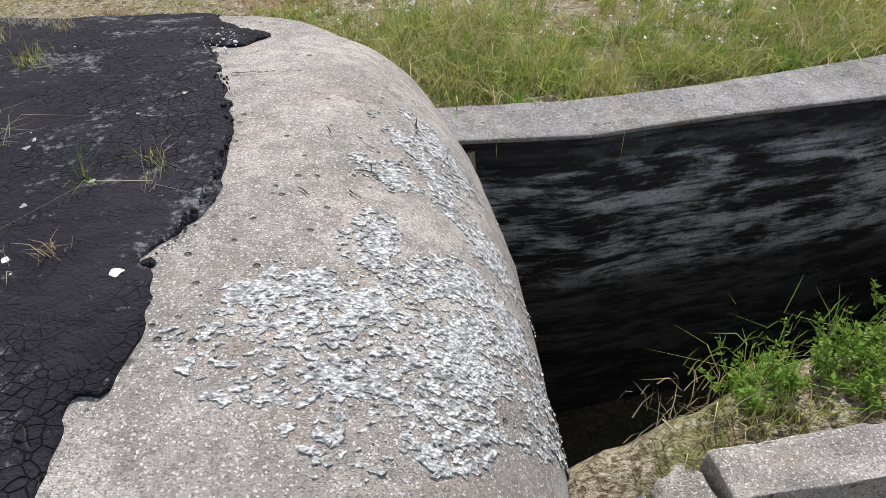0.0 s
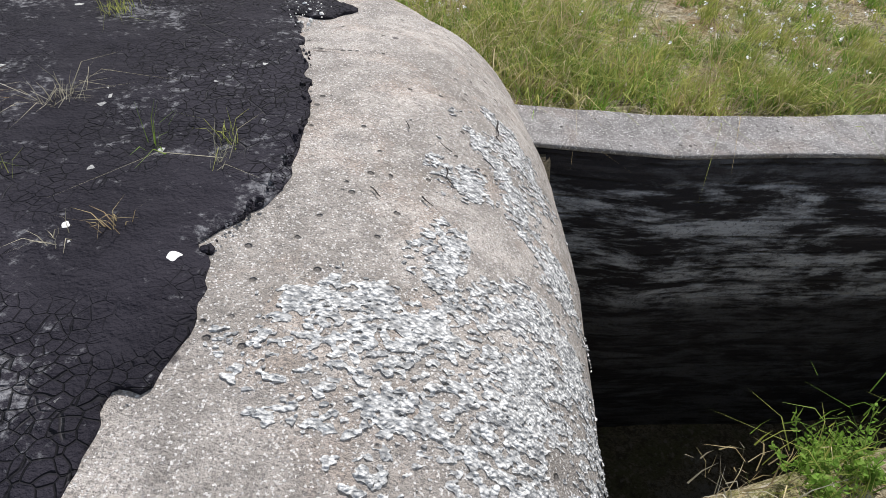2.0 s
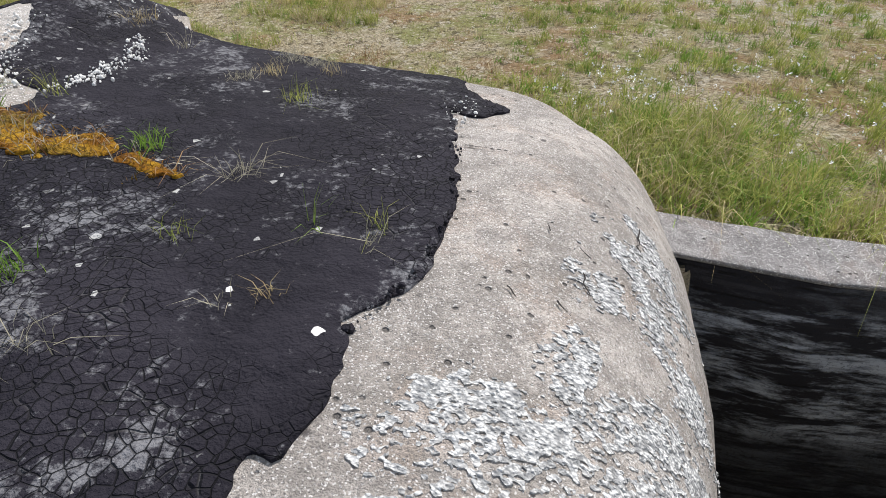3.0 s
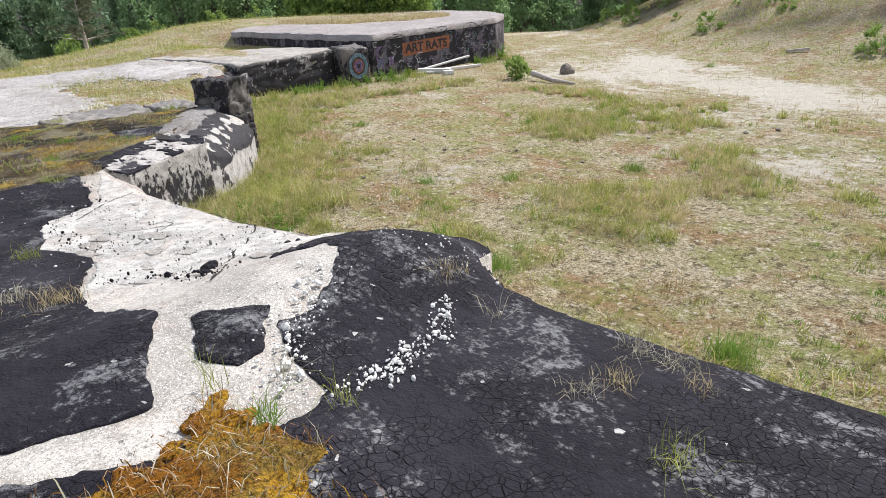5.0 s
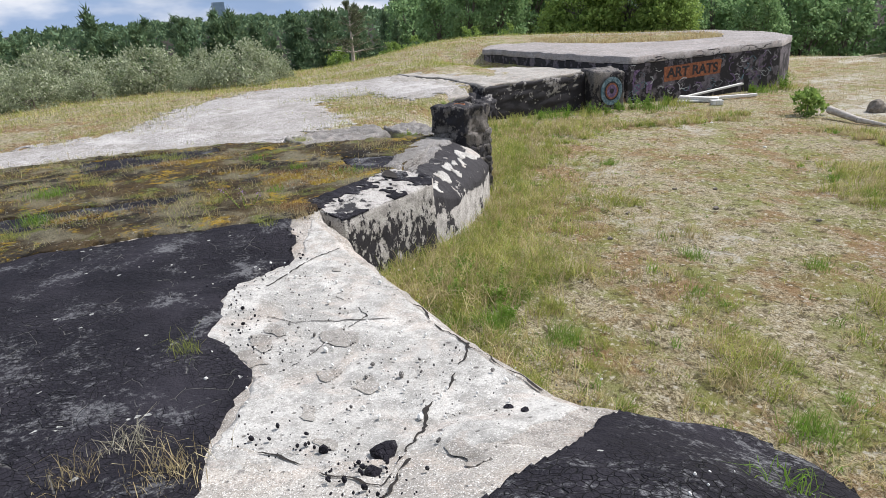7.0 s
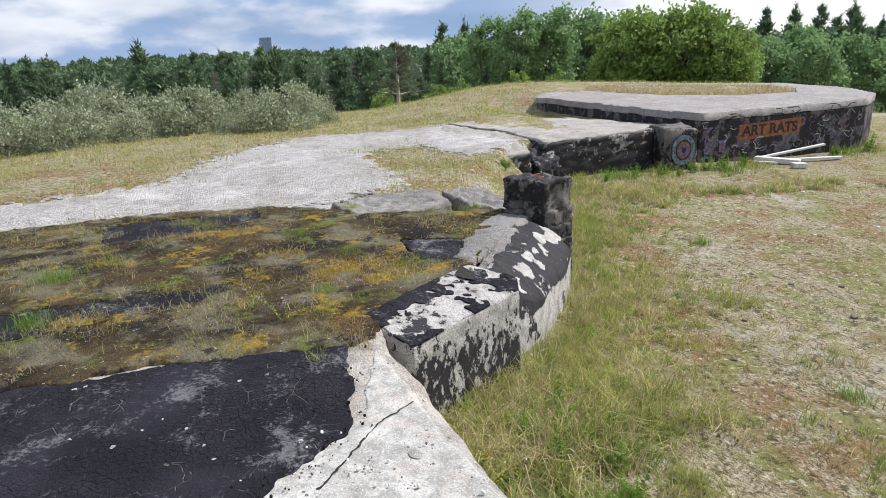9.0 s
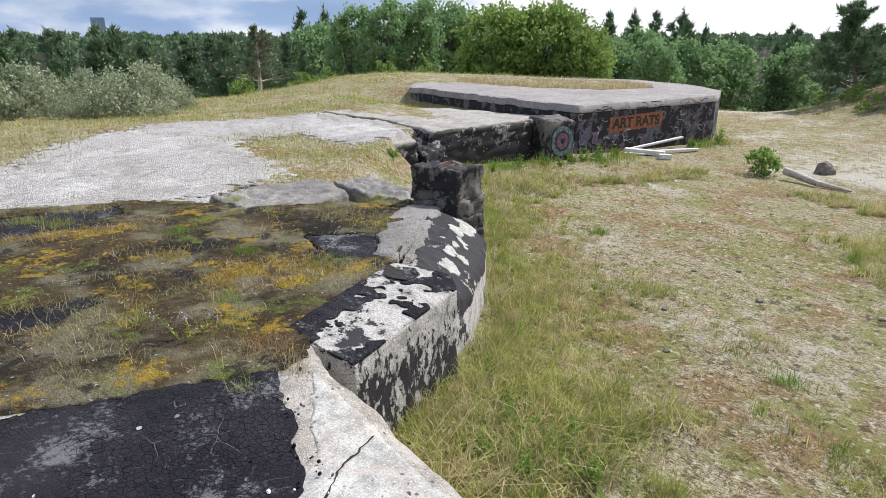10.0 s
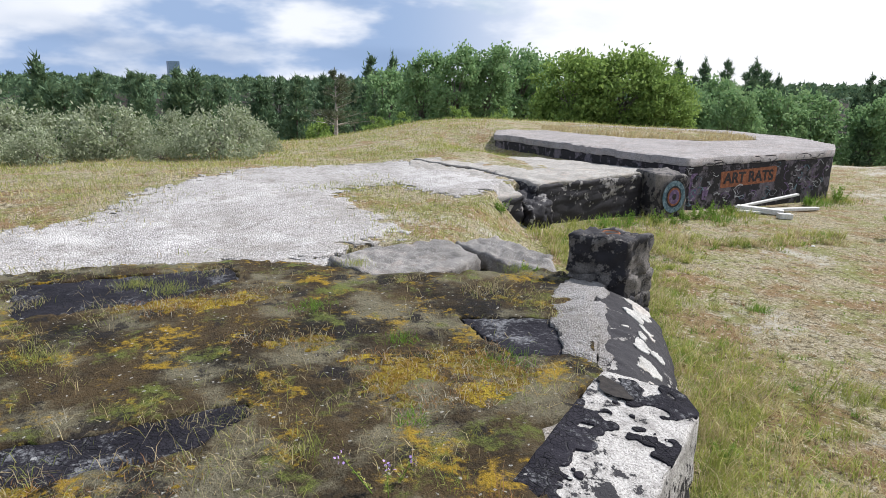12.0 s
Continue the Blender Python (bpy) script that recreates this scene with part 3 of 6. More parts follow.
def land_z(x, y):
    x, y = np.asarray(x, float), np.asarray(y, float)
    low = -1.2 - 0.04 * np.clip(y, 0, 20) + 0.27 * smooth(-3.5, 0.6, x) * smooth(14, 5, y)
    high = top_line(np.minimum(x, -8.6)) - 0.06
    high = np.where(x > -8.6, -0.75, high)
    r = np.hypot(x + 6, y - 2)
    high = high + 0.35 * np.exp(-((x + 33) ** 2 / 80 + (y - 19) ** 2 / 60)) - 0.25 * smooth(1.0, -6.0, y) * smooth(-14, -24, x)
    high = high - 0.42 * np.exp(-((x + 23.5) ** 2 / 16 + (y - 15.4) ** 2 / 2.2)) - 0.40 * np.exp(-((x + 27.3) ** 2 / 5 + (y - 15.4) ** 2 / 2.5))
    d = inside(YARD, x, y)
    w = 0.35 + 2.2 * np.exp(-((x + 15.2) ** 2) / 5.0) + 4.0 * smooth(-20, -27, x)
    z = high + (low - high) * smooth(-w, 0.15, d)
    foot = np.interp(x, [-60, -26, -20.5, -12.4, -5.5, 10, 40], [74, 39, 33.2, 26.2, 22.8, 18.8, 13])
    hill = (y - foot) * 0.8
    z = z + 2.7 * smooth(-1, 10, hill) * (1 - 0.85 * smooth(-20, -32, x))
    z = z - 8.0 * smooth(33, 72, r) * smooth(-14, -24, x - 0.25 * (y - 30)) - 6.0 * smooth(60, 130, r) * smooth(-24, -14, x - 0.25 * (y - 30))
    az = np.degrees(np.arctan2(-(x + 5), y - 2.2))
    z = z - 0.055 * np.clip(r - 17.5, 0, 24) * smooth(60, 74, az)
    z = z + (0.05 * fbm(x, y, 0.5, 11) + 0.03 * fbm(x, y, 2.3, 12)) * smooth(300, 100, r)
    p = inside(PIT, x, y)
    depth = -0.60 - 3.6 * smooth(0.0, 0.75, y - 1.02 - 0.45 * (x - 0.5))
    z = np.where(x > 0.2, z + (depth - z) * smooth(-0.12, 0.02, p), z)
    # the level bank before the pit
    z = np.where((x > 0.0) & (p <= -0.02) & (y < 2.5), -0.78 + 0.03 * fbm(x, y, 1.5, 4), z)
    # kept below the deck
    k = inside(DECK, x, y)
    return np.where(k > 0.12, np.minimum(z, deck_z(x, y) - 0.35), z)


def axis(lo, hi, step, far):
    mid = np.arange(lo, hi + step / 2, step)
    grow = step * 1.22 ** np.arange(1, 60)
    out = np.cumsum(grow)
    out = out[out < far]
    return np.concatenate([lo - out[::-1], mid, hi + out])


def build_ground():
    xs, ys = axis(-26, 6.5, 0.12, 2600), axis(-3.0, 20.0, 0.12, 2600)
    X, Y = np.meshgrid(xs, ys, indexing="ij")
    Z = land_z(X, Y)
    nx, ny = X.shape
    idx = np.arange(nx * ny).reshape(nx, ny)
    faces = np.stack([idx[:-1, :-1], idx[1:, :-1], idx[1:, 1:], idx[:-1, 1:]], -1).reshape(-1, 4)
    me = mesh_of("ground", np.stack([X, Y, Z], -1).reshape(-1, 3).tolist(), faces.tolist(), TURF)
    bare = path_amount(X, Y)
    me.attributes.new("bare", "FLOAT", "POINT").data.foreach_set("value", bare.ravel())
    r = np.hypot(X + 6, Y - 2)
    # the pit's deep shade is put into its soil colour here
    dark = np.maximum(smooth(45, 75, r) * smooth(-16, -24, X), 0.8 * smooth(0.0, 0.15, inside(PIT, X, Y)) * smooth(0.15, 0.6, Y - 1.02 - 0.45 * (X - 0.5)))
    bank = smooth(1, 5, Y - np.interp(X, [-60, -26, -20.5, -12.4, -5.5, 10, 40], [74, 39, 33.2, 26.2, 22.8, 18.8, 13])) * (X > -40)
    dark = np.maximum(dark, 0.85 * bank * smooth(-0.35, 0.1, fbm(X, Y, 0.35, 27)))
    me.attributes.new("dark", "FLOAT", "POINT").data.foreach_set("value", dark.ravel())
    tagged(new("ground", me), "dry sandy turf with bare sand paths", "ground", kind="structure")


TRACK = [(-36, 52), (-28, 44), (-21, 33.5), (-13.5, 26), (-5, 20), (4, 17), (4, 14.5), (-4, 16.8), (-10, 19.3), (-14, 20), (-17, 22.5), (-18, 26.3), (-24, 32.5), (-33, 46)]


def path_amount(x, y):
    t = smooth(-1.2, 0.8, inside(TRACK, x, y) + 1.2 * fbm(x, y, 0.7, 21))
    yard = smooth(3.5, 9.0, inside(YARD, x, y)) * smooth(30, 20, y)
    hill = smooth(0, 3, y - np.interp(x, [-60, -26, -20.5, -12.4, -5.5, 10, 40], [74, 39, 33.2, 26.2, 22.8, 18.8, 13]))
    return (0.24 * t + 0.13 * yard + 0.34 * fbm(x, y, 0.5, 23)) * (1 - 0.8 * hill) - 0.35 * hill


build_ground()


# ---- the bunker's deck ----
def deck():
    def height(x, y, f):
        return deck_z(x, y) - 0.05 * (1 - np.clip(f / 0.10, 0, 1)) ** 2

    def field(x, y):
        return inside(DECK, x, y) + 0.035 * fbm(x, y, 1.8, 7) + 0.012 * fbm(x, y, 9, 8)

    me = layer_mesh("roof_slab", field, height, -15.8, 0.5, -4.7, 4.4, 0.045, 2.6, CONCRETE)
    return tagged(new("bunker_roof", me), "weathered concrete bunker roof with a rounded shoulder", "bunker roof", kind="structure")


DECK_OB = deck()

TAR_MAIN = [(-0.75, 0.3), (-0.77, 0.6), (-0.79, 0.7), (-0.80, 0.82), (-0.73, 0.82), (-0.74, 0.9), (-0.71, 1.0), (-0.76, 1.25), (-0.82, 1.3), (-0.77, 1.38), (-0.73, 1.51), (-0.70, 1.66), (-0.73, 1.84), (-0.77, 2.06),
            (-0.86, 2.3), (-0.95, 2.55), (-1.08, 2.9), (-1.23, 3.07), (-1.05, 3.06), (-0.90, 3.26), (-1.1, 3.36), (-1.3, 3.6), (-1.36, 3.9), (-2.4, 3.95), (-3.2, 3.9), (-3.72, 4.4), (-4.5, 4.4),
            (-4.65, 3.75), (-4.33, 3.1), (-4.2, 2.68), (-3.98, 3.0), (-3.76, 2.92), (-3.56, 2.67), (-3.46, 2.49), (-3.49, 2.33), (-3.29, 2.27), (-2.97, 2.19), (-2.9, 1.95), (-3.1, 1.5), (-3.5, 0.9), (-4.6, 0.2), (-4.8, -4.6), (-0.75, -4.6)]
TAR_BLOB = [(-4.83, 1.65), (-4.74, 1.97), (-4.43, 2.08), (-4.03, 2.07), (-3.74, 1.87), (-3.54, 1.80), (-3.32, 1.72), (-3.4, 1.3), (-4.0, 0.8), (-4.9, 0.6)]
TAR_DISC = [(-3.9, 2.13), (-3.75, 2.27), (-3.62, 2.38), (-3.36, 2.19), (-3.35, 2.06), (-3.5, 1.97)]
TAR_LEFT = [(-8.8, 3.32), (-7.9, 3.1), (-7.35, 2.46), (-6.6, 2.25), (-5.95, 2.40), (-5.52, 2.24), (-5.25, 2.10), (-4.92, 2.02), (-4.66, 1.95), (-4.62, 1.6), (-4.8, 0.6), (-5.1, -4.6), (-9.3, -4.6), (-9.4, 0.9), (-9.1, 1.6), (-9.2, 2.3)]
TAR_STRIPS = ([(-11.0, 0.6), (-11.02, 1.4), (-10.9, 2.66), (-10.72, 2.64), (-10.5, 2.2), (-10.35, 1.4), (-10.3, 0.5)],
              [(-14.9, 1.2), (-14.6, 3.45), (-13.9, 3.3), (-13.4, 2.5), (-13.5, 1.3)],
              [(-11.64, 4.7), (-11.2, 5.4), (-10.6, 5.3), (-10.42, 4.9), (-10.7, 4.6)])


def union(polys, wob=0.05, seed=31, fine=0.03):
    def field(x, y):
        f = inside(polys[0], x, y)
        for p in polys[1:]:
            f = np.maximum(f, inside(p, x, y))
        return f + wob * fbm(x, y, 3.5, seed) + fine * fbm(x, y, 14.0, seed + 5)
    return field


def film(polys, lift, wob, seed, grow=0.0):
    rim = lambda x, y: inside(DECK, x, y) - 0.02
    base = union(polys, wob, seed)
    field = lambda x, y: np.minimum(base(x, y) + grow, rim(x, y))
    height = lambda x, y, f: deck_z(x, y) - 0.05 * (1 - np.clip(rim(x, y) / 0.10, 0, 1)) ** 2 + lift * (0.35 + 0.65 * np.clip(f / 0.03, 0, 1)) * (1 + 0.8 * fbm(x, y, 4.0, seed + 9))
    return field, height


def covering(name, polys, lift, wob, seed, cell, box, mat, label, category):
    field, height = film(polys, lift, wob, seed)
    me = layer_mesh(name, field, height, *box, cell, lift + 0.02, mat)
    return tagged(new(name, me), label, category, kind="structure")


covering("bitumen_coat", [TAR_MAIN], 0.02, 0.045, 31, 0.025, (-5.0, 0.0, -4.5, 4.5), TAR, "cracked black bitumen coat peeling off the concrete roof", "bitumen coat")
covering("bitumen_patch", [TAR_BLOB], 0.02, 0.06, 41, 0.03, (-5.2, -3.1, 0.4, 2.4), TAR, "black bitumen patch on pale concrete", "bitumen coat")
covering("bitumen_patch", [TAR_DISC], 0.02, 0.03, 43, 0.02, (-4.2, -3.1, 1.8, 2.6), TAR, "small rounded black bitumen patch", "bitumen coat")
covering("bitumen_coat", [TAR_LEFT], 0.018, 0.10, 47, 0.035, (-9.7, -4.4, -4.5, 3.6), TAR_DUSTY, "dusty black bitumen coat with pale cracks", "bitumen coat")

WHITE = [(-8.75, 3.5), (-8.0, 3.2), (-7.4, 2.5), (-6.6, 2.2), (-5.9, 2.4), (-5.3, 2.1), (-5.1, 2.0), (-4.8, 2.62), (-4.62, 2.95), (-4.68, 3.4), (-4.75, 3.75), (-8.3, 3.75), (-8.8, 3.7)]
AGGREGATE = [(-5.4, 2.0), (-5.1, 1.2), (-4.9, 0.4), (-4.0, 0.5), (-2.8, 1.2), (-2.8, 2.3), (-3.4, 2.9), (-4.2, 3.3), (-4.62, 3.1), (-4.8, 2.66)]
covering("exposed_aggregate", [AGGREGATE], 0.003, 0.03, 57, 0.035, (-5.5, -2.7, 0.3, 3.4), PEBBLED, "pale concrete with exposed pebbles between bitumen patches", "concrete")
covering("bleached_render", [WHITE], 0.005, 0.05, 53, 0.035, (-9.0, -3.1, 0.8, 3.8), PALE, "bleached pale concrete with small grey chips", "concrete")

SOIL = [(-8.75, 3.35), (-9.0, 2.6), (-9.2, 1.8), (-9.2, 0.9), (-9.4, -4.6), (-15.7, -4.6), (-15.5, 2.0), (-14.9, 3.5), (-14.4, 4.2), (-13.3, 4.7), (-12.9, 5.6), (-12.3, 6.6), (-11.6, 6.0), (-11.0, 5.5), (-10.2, 5.05), (-9.6, 4.1), (-9.2, 3.75), (-8.85, 3.55)]


def soil():
    base, height = film([SOIL], 0.035, 0.14, 61)
    holes = union(TAR_STRIPS, 0.12, 67)
    me = layer_mesh("moss_cover", lambda x, y: np.minimum(base(x, y), -holes(x, y)), height, -15.8, -8.4, -4.5, 7.0, 0.05, 0.05, MOSS)
    tagged(new("moss_cover", me), "brown and orange moss with soil on the roof", "moss", kind="stuff")
    for poly in TAR_STRIPS:
        xs, ys = [p[0] for p in poly], [p[1] for p in poly]
        covering("bitumen_strip", [poly], 0.016, 0.05, 71, 0.04, (min(xs) - 0.2, max(xs) + 0.2, min(ys) - 0.2, max(ys) + 0.2), TAR, "black bitumen showing through the moss", "bitumen coat")


soil()
covering("pebbled_strip", [[(-12.05, 6.35), (-11.75, 6.5), (-11.15, 5.85), (-10.2, 5.0), (-10.5, 4.9), (-11.0, 5.3), (-11.7, 5.75)]], 0.055, 0.10, 73, 0.03, (-12.3, -9.9, 4.6, 6.8), PEBBLES, "pale pebbled concrete along the roof's edge", "concrete")

# ---- walls, blocks and slabs ----
def pit_wall():
    inner = [(-0.5, 3.33), (0.92, 3.40), (1.6, 3.56), (2.9, 3.80), (5.0, 4.42), (6.5, 5.0)]
    outer = [(6.35, 5.6), (4.9, 5.0), (3.2, 4.36), (1.6, 3.94), (0.8, 3.80), (-0.5, 3.72)]
    w = thing("wall_pit", "long curved concrete pit wall with a stained inner face", "wall", kind="structure")
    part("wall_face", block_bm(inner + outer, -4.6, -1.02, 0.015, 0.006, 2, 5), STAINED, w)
    inner2 = [(x, y - 0.01) for x, y in inner]
    part("coping", block_bm(inner2 + outer, -1.02, -0.985, 0.012, 0.006, 3, 9), COPING, w, "grey speckled concrete wall top")


pit_wall()
k = thing("kerb", "broken concrete kerb beside the pit", "kerb")
part("beam", block_bm([(0.80, 0.82), (1.24, 0.88), (3.2, 1.22), (3.15, 1.40), (1.32, 1.06), (0.77, 0.97)], -0.9, -0.45, 0.008, 0.014, 4, 2), CONCRETE, k)
part("broken_end", block_bm([(0.66, 0.83), (0.775, 0.82), (0.745, 0.97), (0.65, 0.97)], -0.9, [-0.56, -0.50, -0.52, -0.60], 0.012, 0.05, 4, 4), CONCRETE, k)
tagged(part("stone", block_bm([(0.50, 0.80), (0.63, 0.82), (0.62, 0.99), (0.50, 0.97)], -0.95, [-0.68, -0.60, -0.63, -0.70], 0.03, 0.06, 4, 7), CONCRETE), "rounded lump of broken concrete beside the kerb", "stone")

b = thing("broken_wall_block", "broken concrete block with flaking black tar paint", "concrete block")
COURSE = [(-9.30, 3.55), (-8.76, 3.79), (-9.41, 5.09), (-9.62, 5.19), (-10.03, 4.86)]


def block_top(x, y):
    return -0.43 - 0.154 * (x + 9.30) - 0.0705 * (y - 3.55)


part("body", block_bm(COURSE, -1.55, [block_top(*c) for c in COURSE], 0.022, 0.022, 4, 3, 0.03), BLOCK_FACE, b, "concrete face with streaked black tar paint")


def scraps(parent):
    skin = part("top_skin", layer_mesh("top_skin", lambda x, y: inside(COURSE, x, y) - 0.012 + 0.03 * fbm(x, y, 8.0, 139), lambda x, y, f: block_top(x, y) + 0.006 + 0.008 * fbm(x, y, 6.0, 138), -10.1, -8.7, 3.5, 5.25, 0.02, 0.012, FLAKED_TOP), None, parent, "pale weathered concrete top")
    top = lambda x, y, f: block_top(x, y) + 0.016 + 0.008 * fbm(x, y, 6.0, 138) + 0.01 * vnoise(x, y, 18.0, 5)
    field = lambda x, y: np.minimum(inside(COURSE, x, y) + 0.0, 0.10 * (fbm(x, y, 4.2, 141, 5) + 0.45 * vnoise(x, y, 16.0, 144) - 0.03 + 0.16 * smooth(3.9, 3.55, y)))
    part("tar_scrap", layer_mesh("tar_scrap", field, top, -10.1, -8.7, 3.5, 5.2, 0.015, 0.02, TAR), None, skin, "black curling tar scraps")["kind"] = "stuff"
    hole = [(-9.78 + 0.13 * math.cos(a) * (1 + 0.25 * math.sin(3 * a)), 4.72 + 0.085 * math.sin(a)) for a in np.linspace(0, 2 * math.pi, 13)[:-1]]
    part("hole", layer_mesh("hole", union([hole], 0.02, 147, 0.02), lambda x, y, f: top(x, y, f) + 0.012, -10.0, -9.5, 4.5, 4.95, 0.015, 0, HOLLOW_SHADE), None, skin, "dark broken hole in the concrete")


scraps(b)
b = thing("sloping_wall_block", "sloping concrete block half covered in black tar", "concrete block")
SLOPE = [(-10.1, 4.9), (-9.74, 5.22), (-10.08, 5.80), (-10.62, 6.36), (-11.25, 6.9), (-11.8, 6.5), (-11.2, 5.8)]


def slope_top(x, y):
    """Level along its inner side, falling away to the outer one."""
    ex, ey = -1.7, 1.6
    s = ((x + 10.1) * ey - (y - 4.9) * ex) / math.hypot(ex, ey)
    return -0.575 - 0.06 * smooth(0.0, 0.35, s) - 0.34 * np.clip((s - 0.28) / 0.45, 0, 1) ** 1.2 + 0.06 * fbm(x, y, 3.0, 161) + 0.012 * vnoise(x, y, 14.0, 163)


def slope_side(x, y):
    return ((x + 10.1) * 1.6 + (y - 4.9) * 1.7) / math.hypot(1.7, 1.6)


part("body", layer_mesh("body", lambda x, y: inside(SLOPE, x, y) + 0.03 * fbm(x, y, 4.0, 165), lambda x, y, f: slope_top(x, y) - 0.05 * (1 - np.clip(f / 0.06, 0, 1)) ** 2, -11.9, -9.5, 4.8, 7.0, 0.025, 0.75, FLAKED_DARK), None, b)
part("pebbled_top", layer_mesh("pebbled_top", lambda x, y: np.minimum(inside(SLOPE, x, y) - 0.03, 0.10 - slope_side(x, y)) + 0.10 * fbm(x, y, 5.0, 167), lambda x, y, f: slope_top(x, y) + 0.012 + 0.006 * vnoise(x, y, 50.0, 168), -11.9, -9.5, 4.8, 7.0, 0.02, 0.015, PEBBLES), None, b, "pale pebbled concrete surface")
part("bare_flake", layer_mesh("bare_flake", lambda x, y: np.minimum(inside(SLOPE, x, y) - 0.04, 0.09 - np.abs(slope_side(x, y) - 0.42)) + 0.26 * fbm(x, y, 6.5, 169, 5) - 0.035, lambda x, y, f: slope_top(x, y) + 0.010 + 0.008 * vnoise(x, y, 40.0, 170), -11.9, -9.5, 4.8, 7.0, 0.015, 0.012, PALE), None, b, "white concrete where the tar has flaked off")["kind"] = "stuff"


def stub():
    b = thing("concrete_stub", "square dark concrete pillar stub with a rusty hole", "pillar stub")
    c = np.array([(-12.19, 6.41), (-11.62, 6.72), (-11.75, 7.25), (-12.32, 6.94)])
    mid = c.mean(0)
    for i, (lo, hi, grow, slip) in enumerate(((-0.50, -0.08, 1.0, 0.0), (-0.72, -0.49, 0.985, 0.012), (-0.92, -0.715, 0.99, 0.02), (-1.75, -0.915, 0.98, 0.03))):
        q = mid + (c - mid) * grow + np.array((slip, slip * 0.6))
        part("block" if i == 0 else "course", block_bm([tuple(p) for p in q], lo, hi, 0.025, 0.045, 4, 30 + i), SOOTY, b)
    ring = bmesh.new()
    segs, R, r = 20, 0.085, 0.014
    rows = [[ring.verts.new((mid[0] + (R + r * math.cos(u)) * math.cos(a), mid[1] + (R + r * math.cos(u)) * math.sin(a), -0.078 + r * math.sin(u))) for u in (0, 1.57, 3.14, 4.71)] for a in (2 * math.pi * k / segs for k in range(segs))]
    for k in range(segs):
        for j in range(4):
            ring.faces.new((rows[k][j], rows[(k + 1) % segs][j], rows[(k + 1) % segs][(j + 1) % 4], rows[k][(j + 1) % 4]))
    part("pipe_rim", ring, RUST, b, "rusty iron pipe rim")
    disc = bmesh.new()
    bmesh.ops.create_circle(disc, cap_ends=True, segments=20, radius=0.085, matrix=Matrix.Translation((mid[0], mid[1], -0.074)))
    part("pipe_hole", disc, HOLLOW_SHADE, b, "dark rusty pipe hole")


stub()
b = thing("concrete_slab", "low grey concrete slab bedded in moss and gravel", "slab")
part("body", block_bm([(-14.41, 4.51), (-13.29, 4.75), (-13.19, 5.62), (-13.58, 6.24), (-14.55, 6.28), (-14.67, 5.18)], -0.9, [-0.665, -0.66, -0.635, -0.63, -0.645, -0.665], 0.04, 0.05, 4, 11), GREYSLAB, b)
b = thing("concrete_slab", "low grey concrete slab beside the pillar stub", "slab")
part("body", block_bm([(-13.22, 6.39), (-12.53, 6.6), (-13.18, 7.06), (-14.51, 7.15), (-14.66, 6.53)], -0.95, [-0.68, -0.64, -0.66, -0.71, -0.73], 0.04, 0.05, 4, 12), GREYSLAB, b)



def capped(name, label, corners, low, highs, seed, parent=None):
    """A slab with a dark stained body and a pale top course."""
    b = parent or thing(name, label, "slab")
    part("side", block_bm(corners, low, [h - 0.05 for h in highs], 0.05, 0.06, 4, seed), SLAB_SIDE, b, "dark stained concrete side")
    cx, cy = sum(c[0] for c in corners) / len(corners), sum(c[1] for c in corners) / len(corners)
    inset = [(cx + (x - cx) * 0.985, cy + (y - cy) * 0.985) for x, y in corners]
    part("top", block_bm(inset, low + 0.5, highs, 0.04, 0.05, 4, seed + 40), SLAB, b, "pale weathered concrete top")
    return b


LONG = capped("long_slab", "long pale concrete slab with a dark stained side", [(-18.15, 10.8), (-18.4, 14.3), (-19.2, 16.2), (-24.5, 15.5), (-23.3, 10.4), (-20.5, 11.0)], -1.9, [-0.70, -0.68, -0.86, -0.96, -0.66, -0.68], 14)
LOW = capped("tilted_slab", "tilted broken concrete slab with a cracked edge", [(-17.9, 8.5), (-17.95, 10.3), (-19.9, 10.75), (-23.0, 10.2), (-21.0, 8.9)], -1.9, [-0.94, -0.86, -0.68, -0.64, -0.76], 15)
RUB = thing("concrete_rubble", "broken concrete lump beside the slab", "rubble")
part("lump", block_bm([(-17.75, 10.35), (-17.8, 11.0), (-18.5, 11.1), (-18.6, 10.4)], -1.8, [-1.2, -1.08, -0.80, -0.90], 0.05, 0.08, 4, 25), SLAB_SIDE, RUB)
BUT = thing("buttress", "dark concrete buttress with a painted round emblem", "buttress")
part("body", block_bm([(-17.95, 14.35), (-17.85, 15.4), (-18.7, 15.6), (-18.75, 14.5)], -2.0, [-0.66, -0.74, -0.66, -0.64], 0.05, 0.04, 3, 16), SOOTY, BUT)

BUNKER = thing("graffiti_bunker", "low concrete bunker ring covered in graffiti", "bunker")
RING = [(-18.5, 16.1), (-18.2, 22.6), (-19.3, 24.6), (-21.6, 26.2), (-25.0, 27.0), (-31.0, 22.5), (-31.5, 19.3), (-27.4, 16.1)]
HOLE = [(-21.4, 23.4), (-22.0, 21.2), (-24.0, 19.6), (-28.3, 19.0), (-30.0, 20.4), (-28.5, 22.3), (-24.5, 24.9), (-22.5, 24.6)]
part("wall", block_bm([(x * 0.994 - 0.13, y * 0.994 + 0.13) for x, y in RING], -2.4, -0.66, 0.03, 0.01, 3, 20), BUNKER_WALL, BUNKER)
